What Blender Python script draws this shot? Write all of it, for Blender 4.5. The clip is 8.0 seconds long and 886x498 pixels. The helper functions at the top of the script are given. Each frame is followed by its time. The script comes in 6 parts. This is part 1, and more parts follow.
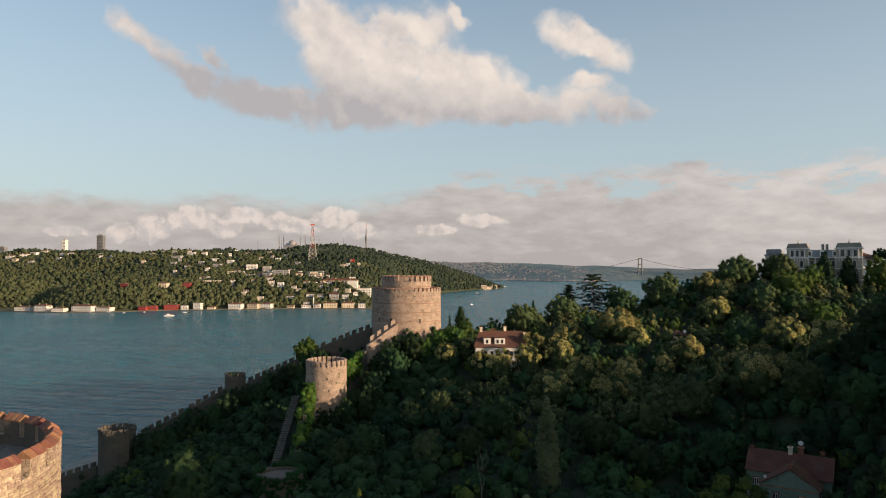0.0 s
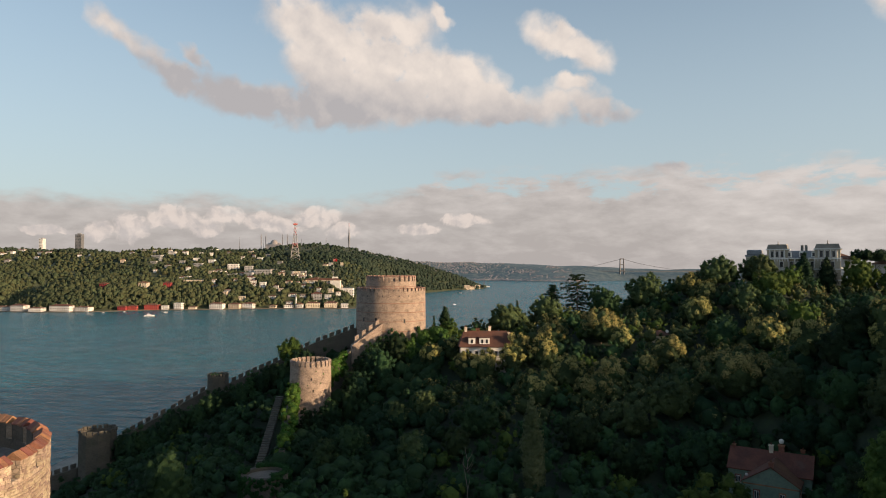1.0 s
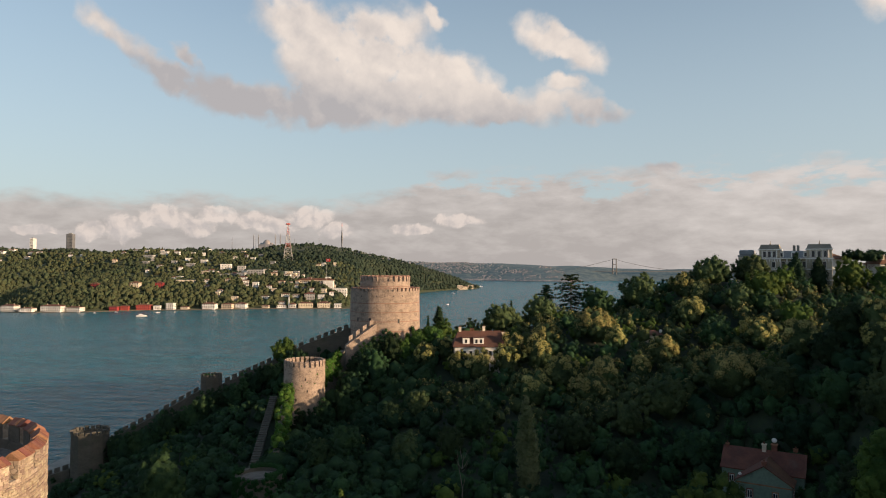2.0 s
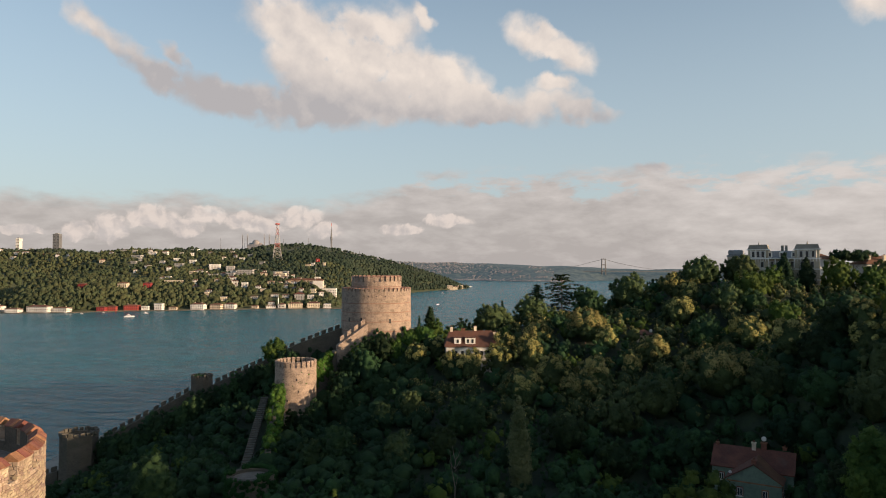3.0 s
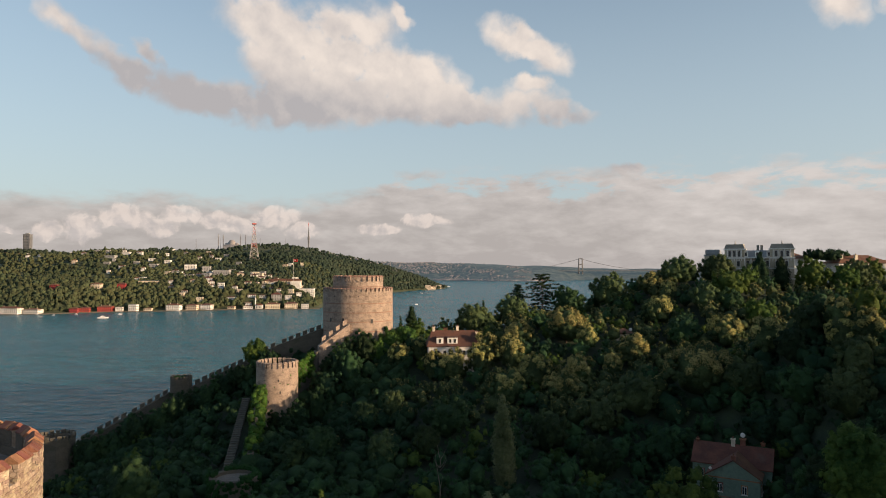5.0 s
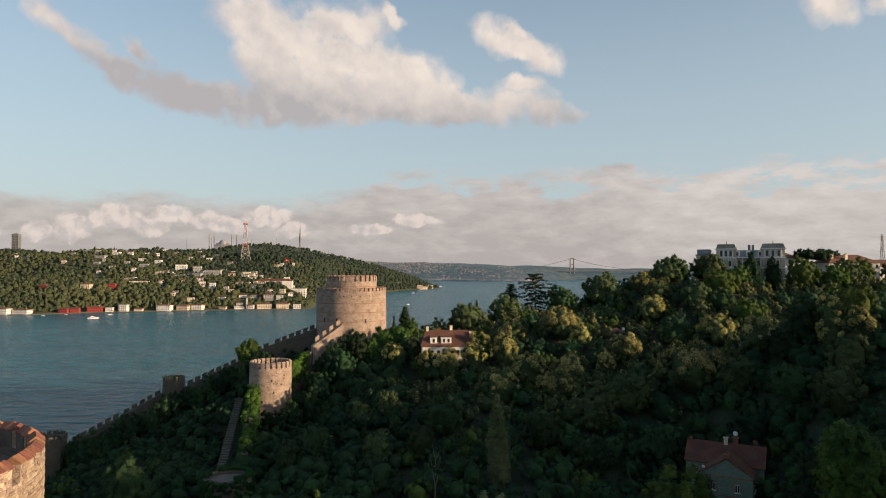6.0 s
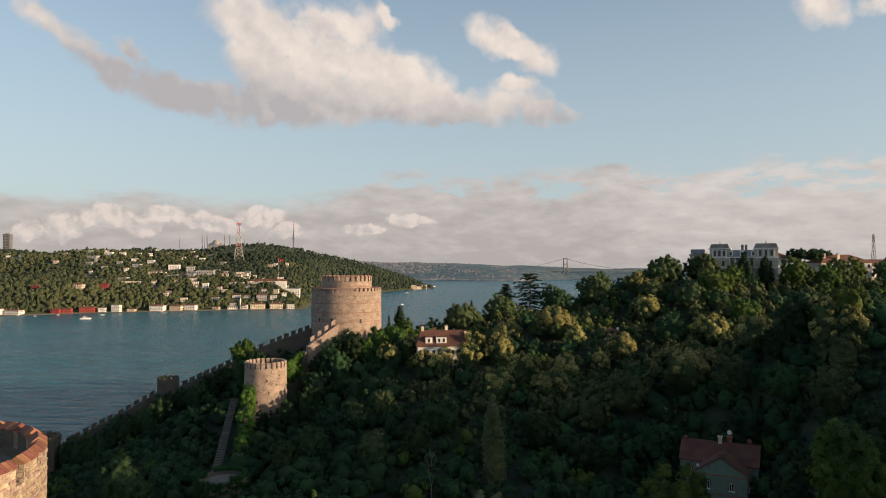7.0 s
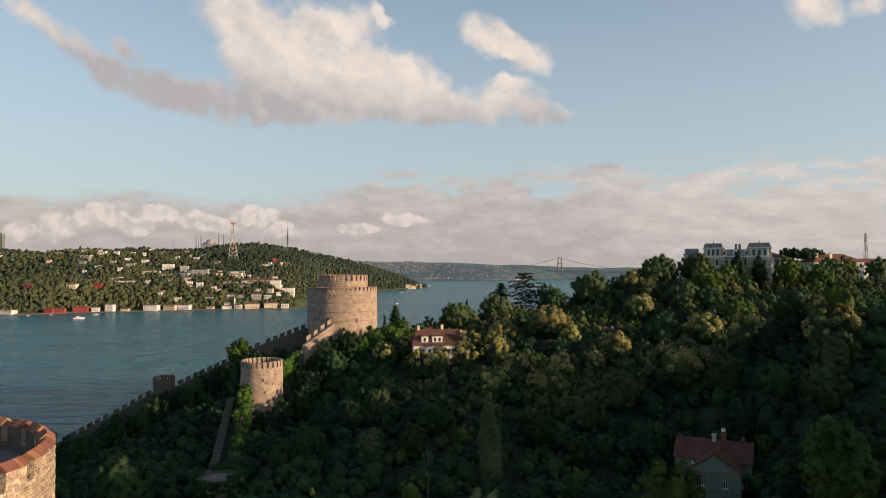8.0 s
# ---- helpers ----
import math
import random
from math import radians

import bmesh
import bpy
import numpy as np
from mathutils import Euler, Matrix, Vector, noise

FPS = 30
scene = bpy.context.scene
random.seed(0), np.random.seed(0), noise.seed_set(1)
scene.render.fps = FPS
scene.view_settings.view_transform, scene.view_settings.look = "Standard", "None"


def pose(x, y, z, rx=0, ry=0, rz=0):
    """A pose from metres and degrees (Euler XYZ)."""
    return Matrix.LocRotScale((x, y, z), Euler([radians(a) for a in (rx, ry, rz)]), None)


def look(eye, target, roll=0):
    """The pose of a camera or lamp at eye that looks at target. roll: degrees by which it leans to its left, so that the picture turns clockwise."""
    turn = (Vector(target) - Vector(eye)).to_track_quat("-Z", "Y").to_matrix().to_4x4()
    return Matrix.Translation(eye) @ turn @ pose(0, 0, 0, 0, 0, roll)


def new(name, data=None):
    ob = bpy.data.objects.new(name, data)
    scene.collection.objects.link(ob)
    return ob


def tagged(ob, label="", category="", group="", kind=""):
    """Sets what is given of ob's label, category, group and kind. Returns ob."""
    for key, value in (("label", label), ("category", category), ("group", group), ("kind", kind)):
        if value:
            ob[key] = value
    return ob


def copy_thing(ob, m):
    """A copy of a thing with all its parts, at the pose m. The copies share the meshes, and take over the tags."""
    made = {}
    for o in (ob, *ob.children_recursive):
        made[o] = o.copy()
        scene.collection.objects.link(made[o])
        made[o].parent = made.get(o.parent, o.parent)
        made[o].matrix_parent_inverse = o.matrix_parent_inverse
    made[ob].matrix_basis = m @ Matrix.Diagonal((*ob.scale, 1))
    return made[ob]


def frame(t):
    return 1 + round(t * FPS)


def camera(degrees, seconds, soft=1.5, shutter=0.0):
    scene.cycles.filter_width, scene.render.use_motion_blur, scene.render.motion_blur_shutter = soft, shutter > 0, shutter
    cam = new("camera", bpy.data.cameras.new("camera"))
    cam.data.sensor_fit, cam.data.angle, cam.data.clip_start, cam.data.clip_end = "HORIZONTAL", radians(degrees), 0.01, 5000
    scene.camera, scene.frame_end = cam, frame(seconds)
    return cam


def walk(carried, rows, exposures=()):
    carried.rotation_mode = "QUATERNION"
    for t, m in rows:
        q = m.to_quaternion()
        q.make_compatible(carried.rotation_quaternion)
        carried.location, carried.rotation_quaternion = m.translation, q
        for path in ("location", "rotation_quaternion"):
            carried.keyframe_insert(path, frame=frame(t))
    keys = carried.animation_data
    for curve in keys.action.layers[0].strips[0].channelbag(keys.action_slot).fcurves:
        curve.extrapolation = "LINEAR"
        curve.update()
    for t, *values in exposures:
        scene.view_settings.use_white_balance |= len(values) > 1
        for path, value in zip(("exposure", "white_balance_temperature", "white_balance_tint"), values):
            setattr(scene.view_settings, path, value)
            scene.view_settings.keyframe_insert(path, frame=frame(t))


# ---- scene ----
cam = camera(66.3, 8.0, soft=1.0)
# seconds, x, y, z, yaw to the left, pitch up, roll (degrees)
PATH = [
    (0.0, 2.22, 0.63, 85.05, 3.418, 1.564, 0.004),
    (0.5, 1.85, 0.55, 85.05, 2.675, 1.566, 0.047),
    (1.0, 1.50, 0.40, 85.06, 1.975, 1.559, 0.105),
    (2.3, 0.94, 0.31, 85.03, 1.233, 1.568, 0.103),
    (2.5, 0.82, 0.28, 85.03, 1.079, 1.569, 0.099),
    (3.0, 0.41, 0.13, 85.02, 0.511, 1.574, 0.087),
    (3.5, 0.00, 0.00, 85.00, 0.000, 1.575, 0.063),
    (4.0, -0.40, -0.11, 84.99, -0.509, 1.572, 0.043),
    (4.5, -0.78, -0.19, 85.00, -0.951, 1.570, 0.006),
    (5.8, -1.74, -0.36, 84.96, -1.953, 1.566, -0.058),
    (6.0, -1.88, -0.40, 84.95, -2.072, 1.564, -0.062),
    (6.5, -2.16, -0.52, 84.92, -2.343, 1.543, -0.070),
    (7.0, -2.41, -0.69, 84.96, -2.604, 1.558, -0.100),
    (7.5, -2.65, -1.02, 84.98, -2.833, 1.554, -0.117),
    (8.0, -2.94, -1.58, 84.96, -3.075, 1.503, -0.128),
]
EXPOSURE = 0.51   # stops
walk(cam, [(t, pose(x, y, z, 90 + p, 0, w) @ pose(0, 0, 0, 0, 0, r)) for t, x, y, z, w, p, r in PATH], [(0.0, EXPOSURE), (8.0, EXPOSURE)])

# ---- world, sun ----
SUN_TURN, SUN_HIGH = 112.5, 11.0   # degrees clockwise from +y, degrees above the horizon
sky_world = bpy.data.worlds.new("evening_sky")
scene.world = sky_world
sky_world.use_nodes = True
SKY_STRENGTH = 0.13


class Nodes:
    """Short hand for a node tree."""

    def __init__(self, tree):
        self.tree = tree
        tree.nodes.clear()

    def add(self, kind, **sets):
        node = self.tree.nodes.new(kind)
        for key, value in sets.items():
            if key == "operation":
                node.operation = value
            elif key == "gradient":
                node.gradient_type = value
            elif key == "mapping":
                node.vector_type = value
            elif key == "sky":
                node.sky_type = value
            elif key == "feature":
                node.feature = value
            elif key == "normalize":
                node.normalize = value
        return node

    def link(self, a, b):
        self.tree.links.new(a, b)

    def put(self, socket, value):
        if isinstance(value, bpy.types.NodeSocket):
            self.link(value, socket)
        else:
            socket.default_value = value

    def math(self, op, a, b=0.0, c=0.0, clamp=False):
        n = self.add("ShaderNodeMath", operation=op)
        n.use_clamp = clamp
        for s, v in zip(n.inputs, (a, b, c)):
            self.put(s, v)
        return n.outputs[0]

    def vec(self, op, a, b=(0, 0, 0)):
        n = self.add("ShaderNodeVectorMath", operation=op)
        self.put(n.inputs[0], a)
        if op == "SCALE":
            self.put(n.inputs["Scale"], b)
        else:
            self.put(n.inputs[1], b)
        return n.outputs[0]

    def noise(self, at, scale, detail=4.0, rough=0.55, lac=2.0, colour=False):
        n = self.add("ShaderNodeTexNoise")
        self.link(at, n.inputs["Vector"])
        n.inputs["Scale"].default_value, n.inputs["Detail"].default_value = scale, detail
        n.inputs["Roughness"].default_value, n.inputs["Lacunarity"].default_value = rough, lac
        return n.outputs["Color" if colour else "Fac"]

    def step(self, x, lo, hi, a=0.0, b=1.0, smooth=True):
        n = self.add("ShaderNodeMapRange")
        n.interpolation_type = "SMOOTHSTEP" if smooth else "LINEAR"
        for s, v in zip(n.inputs[:5], (x, lo, hi, a, b)):
            self.put(s, v)
        return n.outputs[0]

    def mix(self, fac, a, b, blend="MIX"):
        n = self.add("ShaderNodeMix")
        n.data_type, n.blend_type = "RGBA", blend
        self.put(n.inputs[0], fac)
        self.put(n.inputs[6], a if isinstance(a, bpy.types.NodeSocket) else (*a, 1))
        self.put(n.inputs[7], b if isinstance(b, bpy.types.NodeSocket) else (*b, 1))
        return n.outputs[2]


def build_sky():
    n = Nodes(sky_world.node_tree)
    sky = n.add("ShaderNodeTexSky", sky="NISHITA")
    sky.sun_disc = False
    sky.sun_elevation, sky.sun_rotation = radians(SUN_HIGH), radians(SUN_TURN)
    sky.air_density, sky.dust_density, sky.ozone_density = 1.0, 1.6, 1.2
    way = n.add("ShaderNodeTexCoord").outputs["Generated"]
    xyz = n.add("ShaderNodeSeparateXYZ")
    n.link(way, xyz.inputs[0])
    x, y, z = xyz.outputs
    # azimuth and height of each direction, in degrees
    az = n.math("MULTIPLY", n.math("ARCTAN2", x, y), 180 / math.pi)
    el = n.math("MULTIPLY", n.math("ARCSINE", z), 180 / math.pi)
    flat = n.add("ShaderNodeCombineXYZ")
    n.link(az, flat.inputs[0]), n.link(el, flat.inputs[1])
    flat = flat.outputs[0]
    # billows push the outlines of the clouds about
    big = n.vec("SCALE", n.vec("SUBTRACT", n.noise(flat, 0.22, 2, colour=True), (0.5, 0.5, 0.5)), 1.8)
    fine = n.vec("SCALE", n.vec("SUBTRACT", n.noise(n.vec("ADD", flat, (3.1, 7.7, 2.9)), 0.55, 4, 0.5, colour=True), (0.5, 0.5, 0.5)), 1.9)
    warped = n.vec("ADD", flat, n.vec("ADD", big, fine))
    heap = [(-28.1, 17.7, 2.2, 1.0, -35), (-24.3, 15.5, 3.0, 1.2, -35), (-19.6, 13.8, 4.4, 1.7, -18), (-13.9, 13.3, 5.4, 1.9, -3), (-8.2, 13.5, 5.6, 2.1, 0),
            (-1.6, 13.5, 5.2, 1.9, 0), (2.6, 13.3, 3.2, 1.3, -8), (-14.3, 19.8, 3.6, 2.2, -25), (-10.1, 18.2, 4.6, 3.2, -10), (-5.6, 19.3, 3.8, 2.6, 0),
            (-6.3, 15.7, 6.6, 2.5, -4), (0.0, 15.1, 5.0, 2.2, -22), (-12.6, 15.9, 3.2, 1.7, -20)]
    bits = [(-2.2, 20.3, 1.2, 0.7, -30), (8.0, 13.6, 3.8, 1.8, 0), (11.7, 12.6, 2.8, 1.0, -5), (9.0, 15.3, 1.4, 0.7, 0), (7.0, 18.9, 2.7, 1.5, -25),
            (9.8, 17.6, 2.7, 1.4, -28), (31.9, 18.6, 2.2, 1.7, -30), (35.6, 18.2, 1.2, 0.8, 0), (-22.5, 16.6, 1.5, 0.6, -40), (16.6, 7.9, 1.9, 0.5, 0)]
    total = None
    for a, e, ra, re, turn in heap + bits:
        m = n.add("ShaderNodeMapping", mapping="TEXTURE")
        n.link(warped, m.inputs["Vector"])
        m.inputs["Location"].default_value, m.inputs["Scale"].default_value = (a, e, 0), (ra * 1.25, re * 1.25, 1)
        m.inputs["Rotation"].default_value = (0, 0, radians(turn))
        g = n.add("ShaderNodeTexGradient", gradient="SPHERICAL")
        n.link(m.outputs[0], g.inputs[0])
        v = g.outputs["Fac"]
        total = v if total is None else n.math("ADD", total, v)
    # elsewhere, out of the camera's sight, scattered clouds of the same kind
    away = n.step(n.math("ABSOLUTE", az), 42, 60)
    over = n.step(el, 26, 34)
    rest = n.math("MULTIPLY", n.step(n.noise(way, 2.2, 4), 0.56, 0.85), n.math("MAXIMUM", away, over))
    total = n.math("ADD", total, rest)
    soft_at = n.vec("ADD", n.vec("ADD", flat, n.vec("SCALE", big, 0.6)), (0.37, 0.71, 4.63))
    turned = n.add("ShaderNodeMapping", mapping="POINT")
    n.link(soft_at, turned.inputs["Vector"])
    turned.inputs["Rotation"].default_value = (radians(38), radians(27), radians(33))
    soft_at = turned.outputs[0]
    puff = n.noise(soft_at, 0.36, 6, 0.5, 2.13)
    puff_lit = n.noise(n.vec("ADD", soft_at, (0.75, 0.6, 0.2)), 0.36, 6, 0.5, 2.13)
    dens = n.math("ADD", total, n.math("MULTIPLY", n.math("SUBTRACT", puff, 0.5), 0.62))
    cover = n.math("MULTIPLY", n.step(dens, 0.0, 0.74), n.step(total, 0.0, 0.22))
    relief = n.math("MULTIPLY", n.math("SUBTRACT", puff, puff_lit), 1.35)
    # the flat underside lies in shade
    base = n.math("ADD", n.step(az, -26, 2, 14.8, 12.0), n.math("MULTIPLY", puff, 2.0))
    high = n.step(n.math("SUBTRACT", el, base), -1.6, 2.6)
    light = n.math("ADD", n.math("ADD", n.math("MULTIPLY", high, 0.75), relief), n.step(az, -28, 4, -0.18, 0.10), clamp=True)
    cloud = n.mix(light, (0.33, 0.305, 0.305), (0.63, 0.545, 0.48))
    air = n.mix(n.step(el, 0, 36, 0.74, 0.05), n.vec("SCALE", sky.outputs[0], SKY_STRENGTH), (0.355, 0.415, 0.455))
    sight = n.mix(n.math("MULTIPLY", cover, 0.93), air, cloud)
    # the grey bank low over the horizon, with lit heads of cumulus
    long_ = n.vec("MULTIPLY", n.vec("ADD", flat, n.vec("SCALE", big, 0.5)), (0.2, 0.6, 1))
    streak = n.noise(long_, 1.0, 6, 0.6)
    edge = n.math("ADD", n.step(az, -9, -1, 5.6, 8.0), n.math("MULTIPLY", n.math("SUBTRACT", streak, 0.5), 4.0))
    bank = n.step(n.math("SUBTRACT", edge, el), -0.5, 1.3)
    tone = n.math("ADD", n.math("ADD", n.step(el, 0, 8, -0.05, 0.5, False), n.step(az, 10, 26, 0.0, 0.4)), n.math("MULTIPLY", n.math("SUBTRACT", n.noise(n.vec("ADD", long_, (5.2, 1.3, 3.3)), 1.5, 6, 0.6), 0.5), 1.8), clamp=True)
    grey = n.mix(tone, (0.318, 0.283, 0.267), (0.49, 0.442, 0.415))
    thin = n.step(n.math("SUBTRACT", streak, n.step(el, 2.0, 7.5, -0.4, 0.06)), 0.36, 0.5)
    sight = n.mix(n.math("MULTIPLY", n.math("MULTIPLY", bank, thin), 0.92), sight, grey)
    # a row of cumulus with knobbly tops and lost feet
    knob = n.vec("ADD", flat, n.vec("ADD", n.vec("SCALE", big, 0.15), n.vec("SCALE", fine, 0.75)))
    row = [(-29.0, 2.8, 1.1, 0.8), (-26.8, 3.2, 1.4, 1.1), (-23.7, 4.1, 1.9, 1.0), (-21.5, 3.3, 1.4, 0.8), (-19.6, 4.3, 1.6, 0.7), (-17.3, 4.0, 1.3, 0.6), (-15.5, 3.5, 2.0, 0.7), (-12.6, 4.3, 2.0, 0.8), (-10.1, 3.2, 1.6, 0.6), (-32.0, 2.8, 2.1, 0.3), (-0.2, 4.0, 2.1, 0.5), (-4.0, 3.3, 1.9, 0.4)]
    pile, rise = None, None
    for a, e, ra, re in row:
        m = n.add("ShaderNodeMapping", mapping="TEXTURE")
        n.link(knob, m.inputs["Vector"])
        m.inputs["Location"].default_value, m.inputs["Scale"].default_value = (a, e - 0.2 * re, 0), (ra * 1.3, re * 1.3, 1)
        g = n.add("ShaderNodeTexGradient", gradient="SPHERICAL")
        n.link(m.outputs[0], g.inputs[0])
        v = g.outputs["Fac"]
        pile = v if pile is None else n.math("MAXIMUM", pile, v)
    bubble = n.noise(n.vec("ADD", knob, (1.7, 5.5, 0.8)), 1.0, 5, 0.55)
    body = n.math("ADD", pile, n.math("MULTIPLY", n.math("SUBTRACT", bubble, 0.5), 0.9))
    heads = n.math("MULTIPLY", n.step(body, 0.10, 0.42), n.step(pile, 0.0, 0.2))
    bubble_lit = n.noise(n.vec("ADD", knob, (2.1, 5.9, 0.8)), 1.0, 5, 0.55)
    glow = n.math("ADD", n.math("MULTIPLY", n.math("SUBTRACT", bubble, bubble_lit), 3.2), n.step(el, 2.2, 4.6, 0.35, 0.85), clamp=True)
    sight = n.mix(n.math("MULTIPLY", heads, 0.58), sight, n.mix(glow, (0.42, 0.375, 0.36), (0.65, 0.55, 0.49)))
    bg, out = n.add("ShaderNodeBackground"), n.add("ShaderNodeOutputWorld")
    n.link(sight, bg.inputs[0])
    bg.inputs[1].default_value = 1.0
    n.link(bg.outputs[0], out.inputs[0])


build_sky()
sun = new("sun", bpy.data.lights.new("sun", "SUN"))
sun.data.energy, sun.data.angle, sun.data.color = 5.2, radians(0.6), (1.0, 0.71, 0.45)
SUN_WAY = Vector((math.sin(radians(SUN_TURN)) * math.cos(radians(SUN_HIGH)), math.cos(radians(SUN_TURN)) * math.cos(radians(SUN_HIGH)), math.sin(radians(SUN_HIGH))))
sun.matrix_world = look(SUN_WAY * 400, (0, 0, 0))


# ---- materials ----
def material(name, dark, light, scale=1.0, rough=0.85, bump=0.3, cells=0.0, stretch=(1, 1, 1), mortar=None, vary=0.0, island=False, metal=0.0, stain=None, stain_scale=0.15, through_light=0.0):
    """Two scales of grain, an optional net of stones with joints, stains, and variation from thing to thing."""
    m = bpy.data.materials.new(name)
    m.use_nodes = True
    n = Nodes(m.node_tree)
    geo = n.add("ShaderNodeNewGeometry")
    at = geo.outputs["Position"]
    if stretch != (1, 1, 1):
        at = n.vec("MULTIPLY", at, stretch)
    grain = n.noise(at, scale * 3.1, 5, 0.65)
    broad = n.noise(at, scale * 0.23, 3)
    fac = n.math("ADD", n.math("MULTIPLY", grain, 0.55), n.math("MULTIPLY", broad, 0.75))
    fac = n.step(fac, 0.42, 0.88)
    colour = n.mix(fac, dark, light)
    height = grain
    if cells:
        v = n.add("ShaderNodeTexVoronoi", feature="F1")
        e = n.add("ShaderNodeTexVoronoi", feature="DISTANCE_TO_EDGE")
        for q in (v, e):
            n.link(at, q.inputs["Vector"])
            q.inputs["Scale"].default_value = cells
        rgb = n.add("ShaderNodeSeparateColor")
        n.link(v.outputs["Color"], rgb.inputs[0])
        colour = n.mix(n.math("MULTIPLY", rgb.outputs[0], 0.75), colour, light if mortar is None else mortar)
        joint = n.step(e.outputs["Distance"], 0.0, 0.09)
        colour = n.mix(n.math("MULTIPLY", n.math("SUBTRACT", 1.0, joint), 0.45), colour, dark)
        height = n.math("ADD", n.math("MULTIPLY", grain, 0.4), joint)
    if stain:
        colour = n.mix(n.math("MULTIPLY", n.step(n.noise(at, stain_scale, 5, 0.7), 0.52, 0.72), 0.75), colour, stain)
    if vary:
        r = geo.outputs["Random Per Island"] if island else n.add("ShaderNodeObjectInfo").outputs["Random"]
        hsv = n.add("ShaderNodeHueSaturation")
        n.link(colour, hsv.inputs["Color"])
        n.link(n.math("MULTIPLY_ADD", r, 0.10 * vary, 0.5 - 0.05 * vary), hsv.inputs["Hue"])
        n.link(n.math("MULTIPLY_ADD", r, 1.1 * vary, 1.0 - 0.55 * vary), hsv.inputs["Value"])
        colour = hsv.outputs[0]
    b = n.add("ShaderNodeBsdfPrincipled")
    n.link(colour, b.inputs["Base Color"])
    b.inputs["Roughness"].default_value, b.inputs["Metallic"].default_value = rough, metal
    if through_light:
        b.inputs["Specular IOR Level"].default_value = 0.12
        height, bump = n.noise(at, 2.6, 4, 0.7), max(bump, 0.8)
    if bump:
        k = n.add("ShaderNodeBump")
        k.inputs["Strength"].default_value, k.inputs["Distance"].default_value = bump, 0.5 if through_light else 0.12
        n.link(height, k.inputs["Height"])
        n.link(k.outputs[0], b.inputs["Normal"])
    shader, out = b.outputs[0], n.add("ShaderNodeOutputMaterial")
    if through_light:
        t, mx = n.add("ShaderNodeBsdfTranslucent"), n.add("ShaderNodeMixShader")
        n.link(colour, t.inputs[0])
        mx.inputs[0].default_value = through_light
        n.link(shader, mx.inputs[1]), n.link(t.outputs[0], mx.inputs[2])
        shader = mx.outputs[0]
    n.link(shader, out.inputs[0])
    return m


def water_material():
    m = bpy.data.materials.new("strait_water")
    m.use_nodes = True
    n = Nodes(m.node_tree)
    at = n.add("ShaderNodeNewGeometry").outputs["Position"]
    drift = n.vec("MULTIPLY", at, (0.35, 1.0, 1.0))
    patch = n.step(n.noise(drift, 0.006, 5, 0.6), 0.38, 0.66)
    colour = n.mix(patch, (0.006, 0.104, 0.140), (0.012, 0.128, 0.166))
    lane = n.step(n.noise(n.vec("ADD", n.vec("MULTIPLY", at, (0.10, 1.0, 1.0)), (40, 90, 0)), 0.012, 4, 0.55), 0.50, 0.62)
    colour = n.mix(n.math("MULTIPLY", lane, 0.35), colour, (0.050, 0.120, 0.155))
    lie = n.add("ShaderNodeMapping", mapping="POINT")
    n.link(at, lie.inputs["Vector"])
    lie.inputs["Rotation"].default_value = (0, 0, radians(8))
    at = lie.outputs[0]
    chop = n.noise(n.vec("MULTIPLY", at, (0.42, 1.0, 1.0)), 0.20, 5, 0.74)
    swell = n.noise(n.vec("MULTIPLY", at, (0.36, 1.0, 1.0)), 0.12, 4, 0.62)
    # The bright and dark sides of the waves are painted into the base colour.
    ripple_shade = n.math("ADD", n.step(chop, 0.34, 0.66, -0.35, 0.35, False), n.step(swell, 0.38, 0.62, -0.9, 0.9, False))
    colour = n.mix(n.math("MULTIPLY_ADD", ripple_shade, 0.5, 0.5, clamp=True), n.vec("SCALE", colour, 0.68), n.vec("SCALE", colour, 1.22))
    waves = n.math("ADD", n.math("MULTIPLY", chop, 1.4), n.math("MULTIPLY", swell, 4.6))
    k = n.add("ShaderNodeBump")
    k.inputs["Distance"].default_value = 3.4
    n.link(n.step(patch, 0, 1, 0.75, 1.0), k.inputs["Strength"])
    n.link(waves, k.inputs["Height"])
    b = n.add("ShaderNodeBsdfPrincipled")
    n.link(colour, b.inputs["Base Color"])
    b.inputs["Roughness"].default_value, b.inputs["IOR"].default_value = 0.24, 1.40
    n.link(k.outputs[0], b.inputs["Normal"])
    n.link(b.outputs[0], n.add("ShaderNodeOutputMaterial").inputs[0])
    return m


def haze_glow_material(name, dark, light, glow, scale):
    """Land kilometres off; a faint bluish emission stands in for the haze of the evening air."""
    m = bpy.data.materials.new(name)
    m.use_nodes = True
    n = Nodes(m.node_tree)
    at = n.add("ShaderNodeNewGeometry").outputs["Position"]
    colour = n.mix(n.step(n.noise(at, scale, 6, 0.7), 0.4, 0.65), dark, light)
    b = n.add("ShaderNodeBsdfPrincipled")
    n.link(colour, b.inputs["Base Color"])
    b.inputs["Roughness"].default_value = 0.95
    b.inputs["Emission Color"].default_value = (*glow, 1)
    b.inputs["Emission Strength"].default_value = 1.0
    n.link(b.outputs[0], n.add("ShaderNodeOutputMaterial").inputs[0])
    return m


def plain(name, colour, rough=0.5, metal=0.0):
    return material(name, tuple(c * 0.86 for c in colour), tuple(min(1, c * 1.1) for c in colour), 1.5, rough, 0.05, metal=metal)


